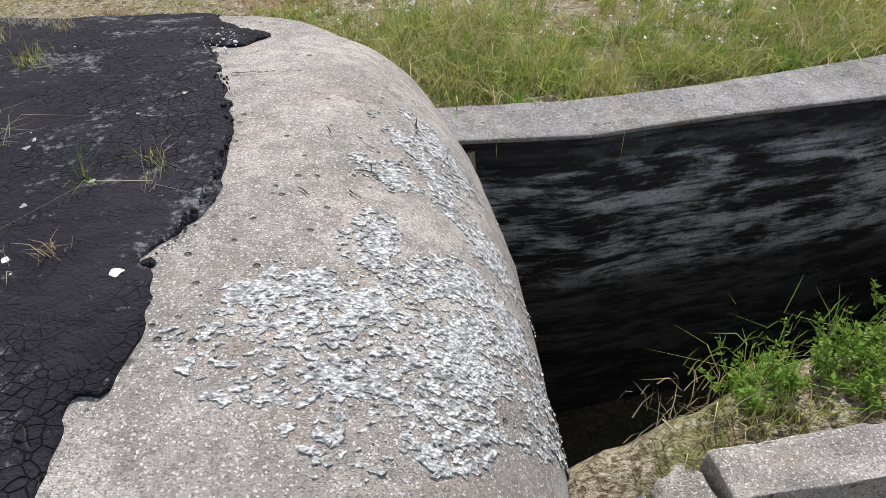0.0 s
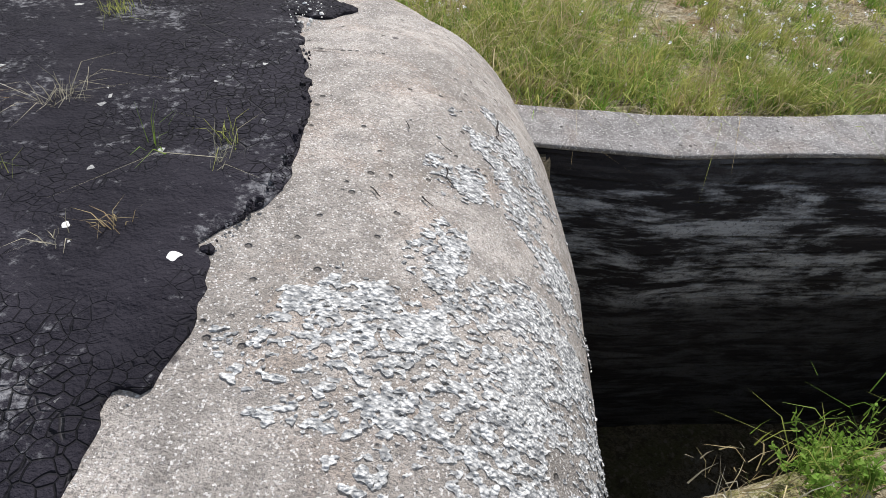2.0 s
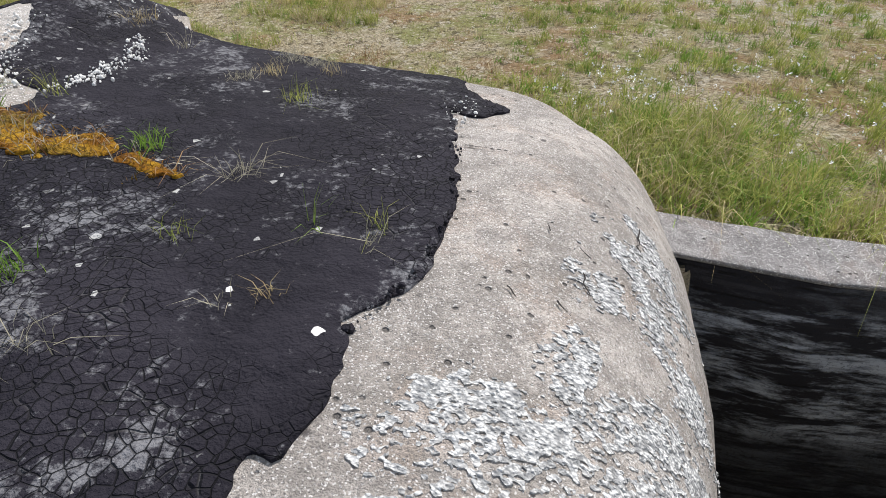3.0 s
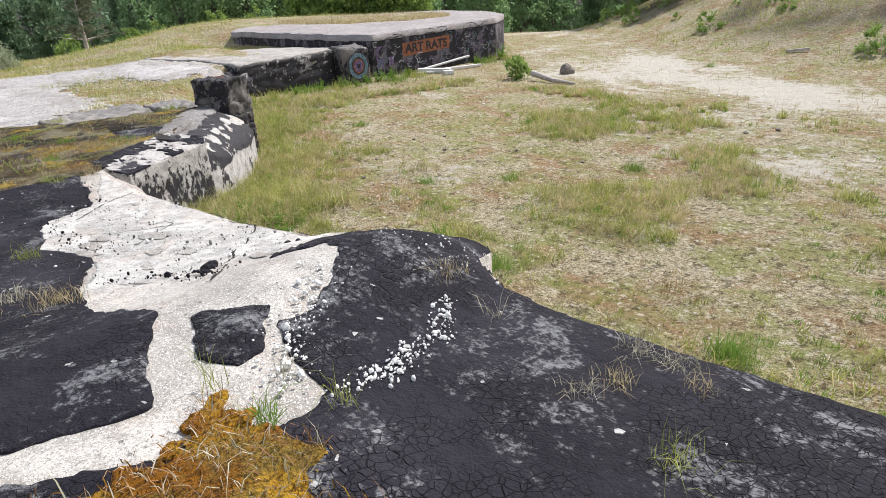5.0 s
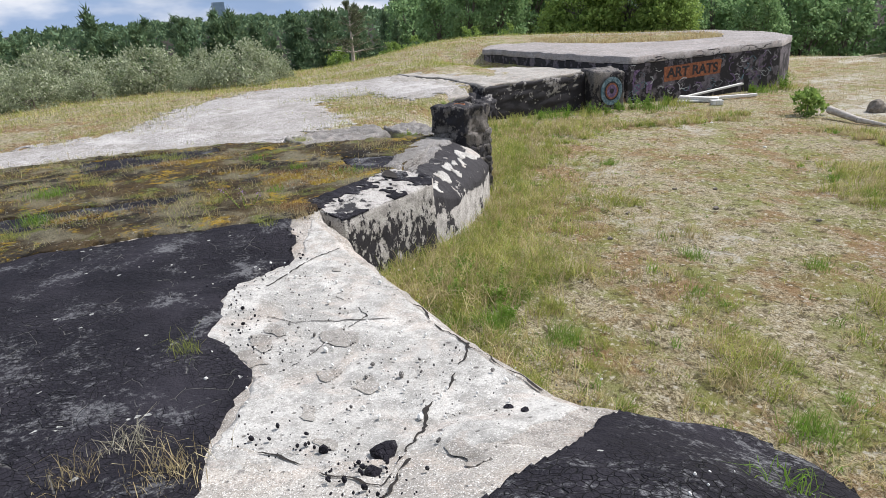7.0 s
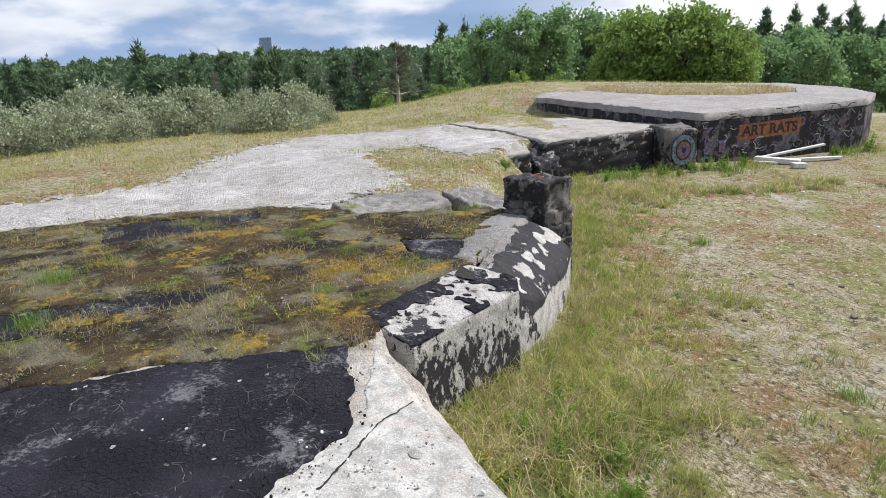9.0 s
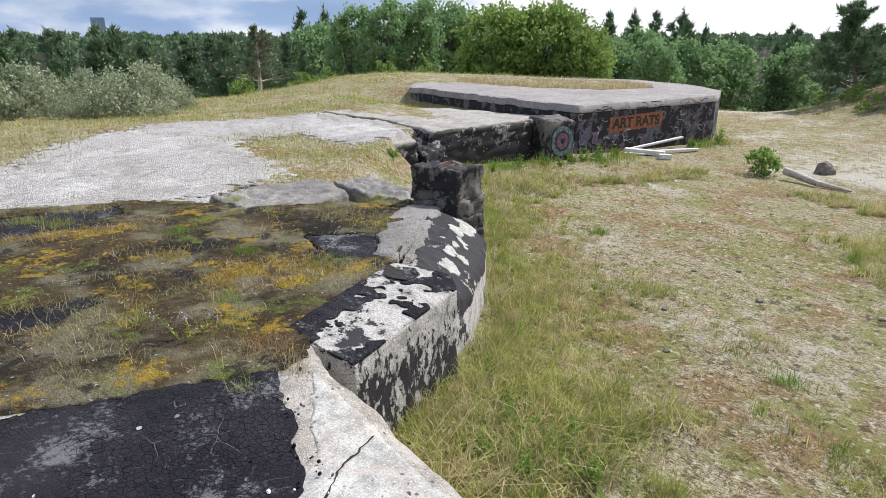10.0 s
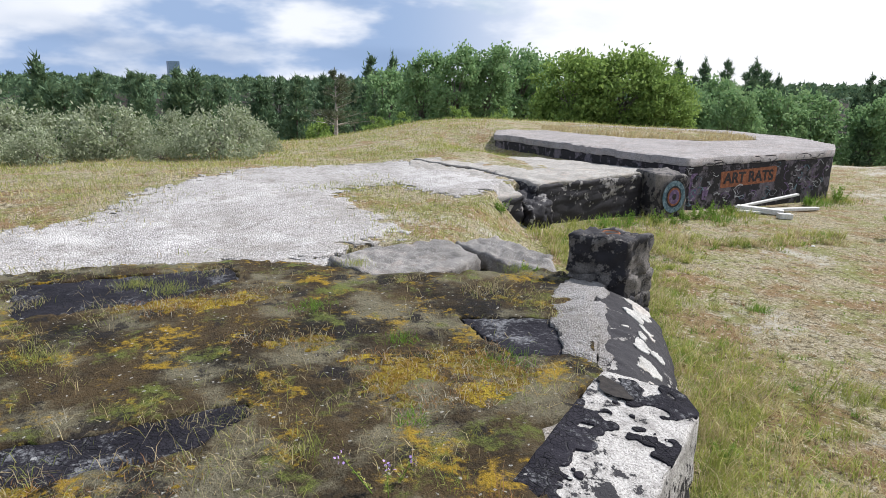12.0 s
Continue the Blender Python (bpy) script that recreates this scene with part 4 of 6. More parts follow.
part("roof", layer_mesh("roof", lambda x, y: np.minimum(inside(RING, x, y), -inside(HOLE, x, y)) + 0.03 * fbm(x, y, 1.5, 91),
                        lambda x, y, f: -0.43 - 0.03 * (1 - np.clip(inside(RING, x, y) / 0.15, 0, 1)) ** 2 + 0.02 * fbm(x, y, 1.2, 92), -32, -18, 15.8, 27.3, 0.1, 0.21, ROOFING), None, BUNKER, "pale weathered concrete roof ring")
FILL = layer_mesh("earth_fill", lambda x, y: inside(HOLE, x, y) + 0.05, lambda x, y, f: -0.47 + 0.12 * fbm(x, y, 0.9, 95) + 0.07 * np.clip(f, 0, 2), -31, -21, 18.5, 25.4, 0.15, 0.1, TURF)
tagged(new("earth_fill", FILL), "dry earth and grass filling the bunker ring", "earth", kind="stuff")


GRAVEL_AREA = [(-18.6, 2.0), (-21.6, 3.7), (-23.6, 5.9), (-23.4, 10.2), (-20.8, 11.0), (-18.0, 10.4), (-18.2, 8.6), (-19.8, 8.1), (-19.8, 6.6), (-16.2, 6.3), (-15.6, 6.0), (-14.7, 4.6), (-14.4, 4.2), (-14.8, 3.6), (-15.4, 2.0), (-15.6, -1.0), (-18, -2)]


def gravel():
    base = union([GRAVEL_AREA], 0.6, 81, 0.6)
    z = lambda x, y: np.maximum(land_z(x, y), np.where(inside(DECK, x, y) > 0, deck_z(x, y), -9))
    me = layer_mesh("gravel_patch", base, lambda x, y, f: z(x, y) + 0.012 + 0.03 * np.clip(f, 0, 1), -24.5, -13.8, -2.5, 11.5, 0.08, 0.06, GRAVEL)
    tagged(new("gravel_patch", me), "pale gravel spread beside the bunker", "gravel", kind="stuff")


gravel()


# ---- grass ----
def blades(name, pts, zs, length, width, lean, mat, label, seed=1):
    """Many bent blades in one mesh: a quad and a tip each."""
    rng = np.random.default_rng(seed)
    n = len(pts)
    a = rng.uniform(0, 2 * np.pi, n)
    bend = rng.normal(0, 1, (n, 2)) * lean[:, None]
    bend[:, 0] += 0.10
    w = np.stack([np.cos(a), np.sin(a)], 1) * (width * rng.uniform(0.7, 1.3, n))[:, None]
    base, L = np.column_stack([pts, zs - 0.01]), length * rng.uniform(0.6, 1.25, n)
    mid = base + np.column_stack([bend * (L * 0.35)[:, None], L * 0.6])
    tip = base + np.column_stack([bend * (L * 1.0)[:, None], L * np.clip(1.0 - 0.25 * (bend ** 2).sum(1), 0.35, 1)])
    w3 = np.column_stack([w, np.zeros(n)])
    V = np.stack([base - w3, base + w3, mid + w3 * 0.7, mid - w3 * 0.7, tip], 1).reshape(-1, 3)
    k = 5 * np.arange(n)
    loops = np.stack([k, k + 1, k + 2, k + 3, k + 3, k + 2, k + 4], 1).ravel()
    me = bpy.data.meshes.new(name)
    me.vertices.add(len(V))
    me.vertices.foreach_set("co", V.ravel())
    me.loops.add(len(loops))
    me.loops.foreach_set("vertex_index", loops)
    me.polygons.add(2 * n)
    start = np.stack([7 * np.arange(n), 7 * np.arange(n) + 4], 1).ravel()
    me.polygons.foreach_set("loop_start", start)
    me.update(calc_edges=True)
    me.validate()
    me.materials.append(mat)
    return tagged(new(name, me), label, "grass", kind="stuff")


def scatter(n, x0, x1, y0, y1, seed):
    rng = np.random.default_rng(seed)
    return np.column_stack([rng.uniform(x0, x1, n), rng.uniform(y0, y1, n)]), rng


def clear(x, y):
    """Ground that no slab or wall stands on."""
    ok = (inside(DECK, x, y) < -0.02) & (inside(RING, x, y) < -0.1)
    ok &= ~((x < -17.7) & (x > -24) & (y > 8.4) & (y < 16))
    ok &= ~((x < -9.2) & (x > -12.6) & (y < 7.3) & (inside(YARD, x, y) < 0.25))
    return ok


def meadow():
    p, rng = scatter(700000, -17, 6, 3.3, 17, 101)
    x, y = p.T
    d = inside(YARD, x, y)
    lush = smooth(3.0, 0.3, d) + 0.9 * smooth(0.05, 0.3, fbm(x, y, 0.6, 33)) + 0.1 * smooth(-7, -1, x)
    bare = path_amount(x, y)
    near = smooth(19, 6, np.hypot(x + 5, y - 2))
    clump = smooth(-0.16, 0.18, fbm(x, y, 2.2, 35) + 0.5 * vnoise(x, y, 8.0, 36) + 0.25 * np.clip(lush, 0, 1) - 0.08)
    ok = (d > 0.03) & clear(x, y) & (inside(PIT, x, y) < -0.3)
    keep = ok & (rng.uniform(0, 1, len(x)) < np.clip(0.10 + 0.30 * lush - 0.25 * bare, 0.02, 1) * (0.15 + 0.85 * near) * clump)
    q, lush = p[keep], np.clip(lush[keep], 0, 1.5)
    length = 0.04 + 0.21 * lush * rng.uniform(0.3, 1.2, len(q))
    dry = rng.uniform(0, 1, len(q)) < 0.34 + 0.5 * fbm(*q.T, 0.5, 38) + 0.30 * (lush < 0.4)
    z = land_z(*q.T)
    lean = 0.35 + 0.75 * rng.uniform(0, 1, len(q))
    far = 1 + 0.9 * smooth(6, 16, np.hypot(q[:, 0] + 5, q[:, 1] - 2))
    blades("meadow_grass", q[~dry], z[~dry], length[~dry], (0.0036 * far)[~dry], lean[~dry], OLIVE, "olive green meadow grass around the bunker", 5)
    blades("dry_grass", q[dry], z[dry], length[dry] * 1.1, (0.0034 * far)[dry], lean[dry] * 1.3, DRY, "bleached dry grass on the sandy ground", 6)


def tussocks():
    """Grass in bunches, each of one colour and length, thick near the walls and sparse on the sand."""
    p, rng = scatter(17000, -17, 6.4, 3.3, 17, 111)
    x, y = p.T
    d = inside(YARD, x, y)
    lush = np.clip(smooth(3.2, 0.2, d) + 0.9 * smooth(0.0, 0.3, fbm(x, y, 0.6, 33)) + 0.6 * smooth(-4, 0, x), 0, 1.4)
    near = smooth(22, 6, np.hypot(x + 5, y - 2))
    keep = (d > 0.06) & clear(x, y) & (inside(PIT, x, y) < -0.35) & (rng.uniform(0, 1, len(x)) < (0.16 + 0.6 * lush) * (0.25 + 0.75 * near) * np.clip(1.1 - 1.2 * path_amount(x, y), 0.1, 1))
    c, lush = p[keep], lush[keep]
    pick = rng.uniform(0, 1, len(c)) + 0.25 * (lush < 0.35)
    pick = np.where((c[:, 0] > -2.5) & (pick > 0.66) & (pick < 0.92), 0.55, pick)
    count = (12 + 20 * np.clip(lush, 0, 1) * rng.uniform(0.4, 1.4, len(c))).astype(int)
    for lo, hi, mat, grow, name, label in ((-1, 0.50, OLIVE, 1.0, "meadow_tussocks", "olive grass tussocks in the yard"), (0.50, 0.60, GREEN, 0.8, "green_tussocks", "fresh green grass tussocks in the yard"),
                                           (0.60, 1.08, DRY, 1.0, "dry_tussocks", "bleached dry grass tussocks in the yard"), (1.08, 2, RUSTY, 0.55, "brown_tussocks", "rusty brown dead grass tussocks in the yard")):
        sel = (pick >= lo) & (pick < hi)
        k = count[sel]
        at = np.repeat(c[sel], k, 0)
        size = np.repeat((0.05 + 0.17 * lush[sel] * rng.uniform(0.4, 1.3, sel.sum())) * grow, k)
        q = at + rng.normal(0, 1, at.shape) * (0.018 + 0.16 * size)[:, None]
        far = 1 + 0.8 * smooth(6, 16, np.hypot(q[:, 0] + 5, q[:, 1] - 2))
        blades(name, q, land_z(*q.T), size, 0.0036 * far, 0.45 + 0.5 * rng.uniform(0, 1, len(q)), mat, label, 12)


def dunes():
    # the dune beside and behind the slabs, and the far bank
    p, rng = scatter(300000, -46, -13.6, -16, 30, 103)
    x, y = p.T
    ok = (inside(YARD, x, y) < -0.05) & clear(x, y) & (inside(GRAVEL_AREA, x, y) + 1.6 * fbm(x, y, 0.9, 82) + 0.8 * rng.uniform(-1, 1, len(x)) < 0.1)
    r = np.hypot(x + 6, y - 2)
    keep = ok & (r < 42) & (rng.uniform(0, 1, len(x)) < smooth(44, 12, r) * smooth(-0.35, 0.1, fbm(x, y, 0.8, 39) + 0.1))
    q = p[keep]
    dry = rng.uniform(0, 1, len(q)) < 0.30 + 0.7 * fbm(*q.T, 0.35, 40)
    z, L = land_z(*q.T), rng.uniform(0.05, 0.18, len(q))
    w = 0.0025 + 0.00016 * np.hypot(q[:, 0] + 6, q[:, 1] - 2)
    lean = 0.45 + 0.7 * rng.uniform(0, 1, len(q))
    blades("dune_grass", q[~dry], z[~dry], L[~dry], w[~dry], lean[~dry], OLIVE, "olive grass on the dune", 7)
    blades("dry_dune_grass", q[dry], z[dry], L[dry], w[dry], lean[dry], DRY, "bleached dry grass on the dune", 8)
    p, rng = scatter(90000, -40, 12, 16, 60, 104)
    x, y = p.T
    keep = (inside(YARD, x, y) > 0.3) & (path_amount(x, y) + 0.2 * fbm(x, y, 1.3, 28) < 0.27) & (rng.uniform(0, 1, len(x)) < np.where(y > np.interp(x, [-26, -20.5, -12.4, -5.5, 10], [39, 33.2, 26.2, 22.8, 18.8]), 0.25, 0.7))
    q = p[keep]
    blades("bank_grass", q, land_z(*q.T), rng.uniform(0.05, 0.18, len(q)), 0.006 + 0 * q[:, 0], 0.7 + 0 * q[:, 0], DRY, "dry grass on the sandy bank", 9)
    p, rng = scatter(90000, -40, 14, 20, 60, 108)
    x, y = p.T
    bank = y - np.interp(x, [-60, -26, -20.5, -12.4, -5.5, 10, 40], [74, 39, 33.2, 26.2, 22.8, 18.8, 13])
    q = p[(bank > 0.5) & (bank < 16) & (fbm(x, y, 0.35, 29) + 0.4 * vnoise(x, y, 1.7, 30) > -0.02)]
    blades("bank_heath", q, land_z(*q.T), rng.uniform(0.08, 0.26, len(q)), 0.009 + 0 * q[:, 0], 0.6 + 0 * q[:, 0], OLIVE, "olive heath and grass on the bank", 14)
    p, rng = scatter(16000, -31, -21, 18.5, 25.4, 105)
    q = p[inside(HOLE, *p.T) > 0.05]
    blades("ring_grass", q, -0.45 + 0 * q[:, 0], rng.uniform(0.08, 0.24, len(q)), 0.010 + 0 * q[:, 0], 0.3 + 0 * q[:, 0], DRY, "dry grass growing inside the bunker ring", 10)


def roof_grass():
    p, rng = scatter(60000, -15.6, -8.7, -3.5, 6.6, 106)
    x, y = p.T
    keep = (inside(SOIL, x, y) > 0.05) & (rng.uniform(0, 1, len(x)) < (0.08 + 0.9 * smooth(0.0, 0.28, fbm(x, y, 0.9, 41)) + 0.3 * smooth(2.5, 0, y)) * smooth(-0.2, 0.25, fbm(x, y, 3.5, 42) + 0.4 * vnoise(x, y, 11.0, 45)))
    q = p[keep]
    dry = rng.uniform(0, 1, len(q)) < 0.6
    z, L = deck_z(*q.T) + 0.03, rng.uniform(0.03, 0.12, len(q))
    for sel, mat, name, label in ((dry, DRY, "dry_grass", "thin dry grass growing in the moss"), (~dry, OLIVE, "roof_grass", "thin green grass growing in the moss")):
        blades(name, q[sel], z[sel], L[sel], 0.0017 + 0 * L[sel], 0.5 + 0.9 * rng.uniform(0, 1, sel.sum()), mat, label, 11)


meadow()
tussocks()
dunes()
roof_grass()


# ---- trees and bushes ----
def leaf_arrays(P, D, length, width, rng, quads=True):
    """Leaves at P pointing along D: diamonds, or slim triangles."""
    n = len(P)
    side = np.cross(D, rng.normal(0, 1, (n, 3)))
    side /= np.linalg.norm(side, axis=1)[:, None] + 1e-9
    tip, s = P + D * length[:, None], side * width[:, None]
    if quads:
        mid = P + D * (length * 0.45)[:, None]
        V = np.stack([P, mid + s, tip, mid - s], 1).reshape(-1, 3)
        return V, 4
    return np.stack([P - s, P + s, tip], 1).reshape(-1, 3), 3


def mesh_arrays(name, V, k, mat):
    me = bpy.data.meshes.new(name)
    n = len(V) // k
    me.vertices.add(len(V))
    me.vertices.foreach_set("co", V.ravel())
    me.loops.add(len(V))
    me.loops.foreach_set("vertex_index", np.arange(len(V)))
    me.polygons.add(n)
    me.polygons.foreach_set("loop_start", k * np.arange(n))
    me.update(calc_edges=True)
    me.validate()
    me.materials.append(mat)
    return me


def limb(bm, a, b, ra, rb, sides=6):
    """A tapered limb from a to b."""
    a, b = Vector(a), Vector(b)
    q = (b - a).to_track_quat("Z", "Y").to_matrix()
    rings = []
    for p, r in ((a, ra), (b, rb)):
        rings.append([bm.verts.new(p + q @ Vector((r * math.cos(2 * math.pi * i / sides), r * math.sin(2 * math.pi * i / sides), 0))) for i in range(sides)])
    for i in range(sides):
        f = bm.faces.new((rings[0][i], rings[0][(i + 1) % sides], rings[1][(i + 1) % sides], rings[1][i]))
        f.smooth = True


def unit(v):
    return v / (np.linalg.norm(v, axis=-1, keepdims=True) + 1e-9)


def pine(height, spread, seed, label, mat=None, bark=None, bare=0.3, tufts=5, per=9, size=0.3, category="tree", wind=0.0, slim=0.15, whorls=13):
    rng = np.random.default_rng(seed)
    t = thing("pine_tree", label, category)
    bm = bmesh.new()
    bends = np.cumsum(rng.normal(0, 0.05 * height / 6, (5, 2)), 0)
    spine = [(0.0, 0.0, -0.3)] + [(bends[i, 0] + wind * (i + 1) ** 2 * 0.02 * height, bends[i, 1], height * (i + 1) / 5) for i in range(5)]
    r0 = 0.018 * height + (0.07 if bark else 0.03)
    for i in range(5):
        limb(bm, spine[i], spine[i + 1], r0 * (1 - i / 5.2), r0 * (1 - (i + 1) / 5.2))
    at = lambda h: np.array([np.interp(h, [s[2] for s in spine], [s[k] for s in spine]) for k in range(2)] + [h])
    P, D = [], []
    for k in range(whorls):
        h = height * (bare + (1 - bare) * (k + rng.uniform(0, 0.7)) / whorls)
        f = 1 - (h / height - bare) / (1 - bare)
        for j in range(rng.integers(3, 6) if f > 0.12 else 2):
            a = rng.uniform(0, 2 * math.pi)
            L = spread * (0.10 + 0.90 * f ** 0.85) * rng.uniform(0.55, 1.15)
            d = np.array([math.cos(a) + wind, math.sin(a), rng.uniform(0.05, 0.4) + 0.7 * (1 - f) ** 2])
            d /= np.linalg.norm(d)
            o = at(h)
            limb(bm, o, o + d * L * 0.9, 0.02 + 0.006 * L, 0.008, 3)
            for q in np.linspace(0.3, 1.0, tufts):
                c = o + d * L * q + rng.normal(0, 0.09 * L, 3) * (1, 1, 0.5)
                P.append(np.repeat(c[None], per, 0) + rng.normal(0, 0.10, (per, 3)) * (1, 1, 0.6) * size / 0.3)
                D.append(unit(rng.normal(0, 1, (per, 3)) + d * 0.9 + np.array((0, 0, 0.7))))
    top = np.array(spine[-1])
    P.append(top + rng.normal(0, 0.25, (3 * per, 3)) * (0.5, 0.5, 1.6) * size / 0.3 * 0.5)
    D.append(unit(rng.normal(0, 0.6, (3 * per, 3)) + np.array((0, 0, 1.0))))
    part("trunk", bm, bark or BARK, t)
    P, D = np.concatenate(P), np.concatenate(D)
    n = len(P)
    V, k = leaf_arrays(P, D, size * rng.uniform(0.6, 1.3, n), size * slim * rng.uniform(0.6, 1.3, n), rng, False)
    part("crown", mesh_arrays("crown", V, k, mat or NEEDLE), None, t)
    return t


def broadleaf(height, spread, seed, label, mat, leaves=60, clumps=70, leaf=0.16, low=0.15, wind=0.0, name="broadleaf_tree", category="tree", slim=0.35, shoots=0.0):
    rng = np.random.default_rng(seed)
    t = thing(name, label, category)
    bm = bmesh.new()
    trunk = (wind * 0.2 * height, 0, height * 0.45)
    limb(bm, (0, 0, -0.3), trunk, 0.02 * height + 0.03, 0.015 * height, 7)
    P, D = [], []
    for k in range(clumps):
        a, f = rng.uniform(0, 2 * math.pi), rng.uniform(0, 1)
        h = height * (low + (0.97 - low) * f)
        rad = spread * math.sqrt(max(0.02, 1 - ((f - 0.42) / 0.62) ** 2)) * rng.uniform(0.45, 1.0)
        c = np.array([rad * math.cos(a) + wind * h * 0.35, rad * math.sin(a), h])
        start = Vector(trunk) * rng.uniform(0.35, 1.0)
        if k % 3 == 0:
            mid = (start + Vector(c)) / 2 + Vector((0, 0, 0.1 * height * rng.uniform(0, 1)))
            limb(bm, start, mid, 0.008 * height, 0.005 * height, 5)
            limb(bm, mid, c, 0.005 * height, 0.002 * height, 4)
        m = int(leaves * rng.uniform(0.6, 1.4))
        size = spread * rng.uniform(0.07, 0.15)
        P.append(c + rng.normal(0, 1, (m, 3)) * size * (1, 1, 0.7) + np.outer(rng.uniform(0, 1, m) ** 2, (wind * size * 2, 0, shoots * size * 3)))
        D.append(unit(rng.normal(0, 1, (m, 3)) + np.array((wind * 1.5, 0, 0.3 + shoots))))
    part("trunk", bm, BARK, t)
    P, D = np.concatenate(P), np.concatenate(D)
    n = len(P)
    V, k = leaf_arrays(P, D, leaf * rng.uniform(0.6, 1.4, n), leaf * slim * rng.uniform(0.7, 1.3, n), rng, True)
    part("crown", mesh_arrays("crown", V, k, mat), None, t)
    return t


def spot(az, dist):
    """A place so many degrees to the left of +y and metres off the middle of the walk."""
    x, y = -5.0 - math.sin(radians(az)) * dist, 2.2 + math.cos(radians(az)) * dist
    return x, y, float(land_z(x, y))


def stand(ob, x, y, z, turn, scale):
    m = pose(x, y, z - 0.1, 0, 0, turn) @ Matrix.Diagonal((scale, scale, scale, 1))
    ob.matrix_basis = m
    return ob


def copy_at(ob, x, y, z, turn, sx, sz):
    c = copy_thing(ob, pose(x, y, z - 0.1, 0, 0, turn))
    c.scale = (sx, sx, sz)
    return c


def woods():
    rng = np.random.default_rng(7)
    kinds = [pine(10, 2.6, 200 + i, "dark green pine at the edge of the woods", bare=0.10, size=0.50, tufts=5, per=9, slim=0.18, whorls=17) for i in range(4)]
    for i, o in enumerate(kinds):
        o["group"] = "pines of the wood"
        x, y, z = spot(64 + 9 * i, 66)
        stand(o, x, y, z, 50 * i, 1.0 + 0.06 * i)
    for i in range(160):
        az = rng.uniform(24, 114)
        dist = rng.uniform(52, 120) if az > 66 else rng.uniform(70, 125)
        x, y, z = spot(az, dist)
        top = 1.6 + dist * rng.uniform(-0.045, 0.004 if az > 66 else 0.012) + (0.7 if 60 < az < 66 else 0)
        h = max(top - z, 4.0) / 10
        copy_at(kinds[i % 4], x, y, z, rng.uniform(0, 360), h * rng.uniform(0.8, 1.25), h)
    # tall dark pines on the skyline
    for az, dist in ((66.6, 75), (64.8, 78), (39, 95), (37.5, 98), (35.5, 100), (41, 96)):
        x, y, z = spot(az, dist)
        h = (1.6 + dist * 0.026 - z) / 10
        copy_at(kinds[int(az) % 4], x, y, z, az * 40, h * 0.8, h)
    birch = [broadleaf(9, 2.6, 240 + i, "wind-blown broadleaf tree behind the dune", LEAF, 62, 115, 0.31, 0.1, 0.35, shoots=0.5) for i in range(2)]
    for i, (az, dist, tan) in enumerate(((63, 50, 0.036), (60.5, 47, 0.044), (58, 48, 0.047), (55.6, 52, 0.04), (53.8, 54, 0.034), (66, 55, 0.012), (40, 62, -0.004), (36.5, 60, -0.010), (33.5, 66, -0.008), (31, 70, -0.012), (43, 58, 0.004), (38.3, 70, 0.004), (28, 74, -0.014))):
        x, y, z = spot(az, dist)
        h = (1.6 + dist * tan - z) / 9
        o = stand(birch[i], x, y, z, 30 * i, h) if i < 2 else copy_at(birch[i % 2], x, y, z, 30 * i - 20, h, h)
        o["group"] = "broadleaf trees"
    for i, (az, dist, tan, s) in enumerate(((50.5, 44, 0.030, 1.0), (46.8, 43, 0.034, 1.05), (43.6, 42, 0.008, 0.8))):
        x, y, z = spot(az, dist)
        z = max(z, -3.2)
        t = broadleaf(6.4, 3.6, 260 + i, "broad light green willow tree with many crowns", LEAF_LIGHT, 80, 130, 0.34, 0.05, 0.15, slim=0.30, shoots=0.35)
        h = (1.6 + dist * tan - z) / 6.2
        stand(t, x, y, z, 70 * i, h)
    for i in range(13):
        az = rng.uniform(52, 72)
        x, y, z = spot(az, rng.uniform(38, 43))
        b = broadleaf(1.5, 0.9, 280 + i, "light green shrub along the dune crest", LEAF_LIGHT, 40, 26, 0.16, 0.0, 0.1, "shrub", "shrub", 0.3, 0.4) if i == 0 else copy_thing(b, pose(0, 0, 0))
        stand(b, x, y, z, 80 * i, rng.uniform(0.6, 1.0))
        b["group"] = "shrubs on the crest"
    # silver bushes
    for i in range(22):
        az = 77.0 + 32 * i / 21
        dist = 25.5 + 2.5 * math.sin(i * 2.3)
        x, y, z = spot(az, dist)
        if i < 3:
            s = broadleaf(2.4, 1.9, 300 + i, "silvery willow bush at the dune's edge", SILVER, 60, 70, 0.18, 0.0, 0.2, "willow_bush", "bush", 0.24, 0.5)
            keep = (s,) if i == 0 else keep + (s,)
        else:
            s = copy_thing(keep[i % 3], pose(0, 0, 0))
        stand(s, x, y, z - 0.15, 97 * i, 0.36 + 0.42 * ((i * 7) % 5) / 5 + 0.10 * (i > 9))
        s["group"] = "silver willow bushes"
    x, y, z = spot(70.5, 37)
    stand(pine(4.0, 2.2, 320, "half dead pine with a pale bare trunk", SILVER_NEEDLE, DEADWOOD, 0.2, 6, 12, 0.20), x, y, z, 0, 0.85)
    for i, (x, y, h) in enumerate(((-20.2, 37.6, 4.2), (-16.8, 38.2, 4.8), (-13.0, 42.5, 5.4), (-22.5, 43.0, 3.6))):
        t = pine(h, 3.0, 330 + i, "spreading dark pine on the sandy bank", bare=0.08, size=0.22, tufts=9, per=26, wind=0.25)
        stand(t, x, y, float(land_z(x, y)), 200 + 60 * i, 1.0)
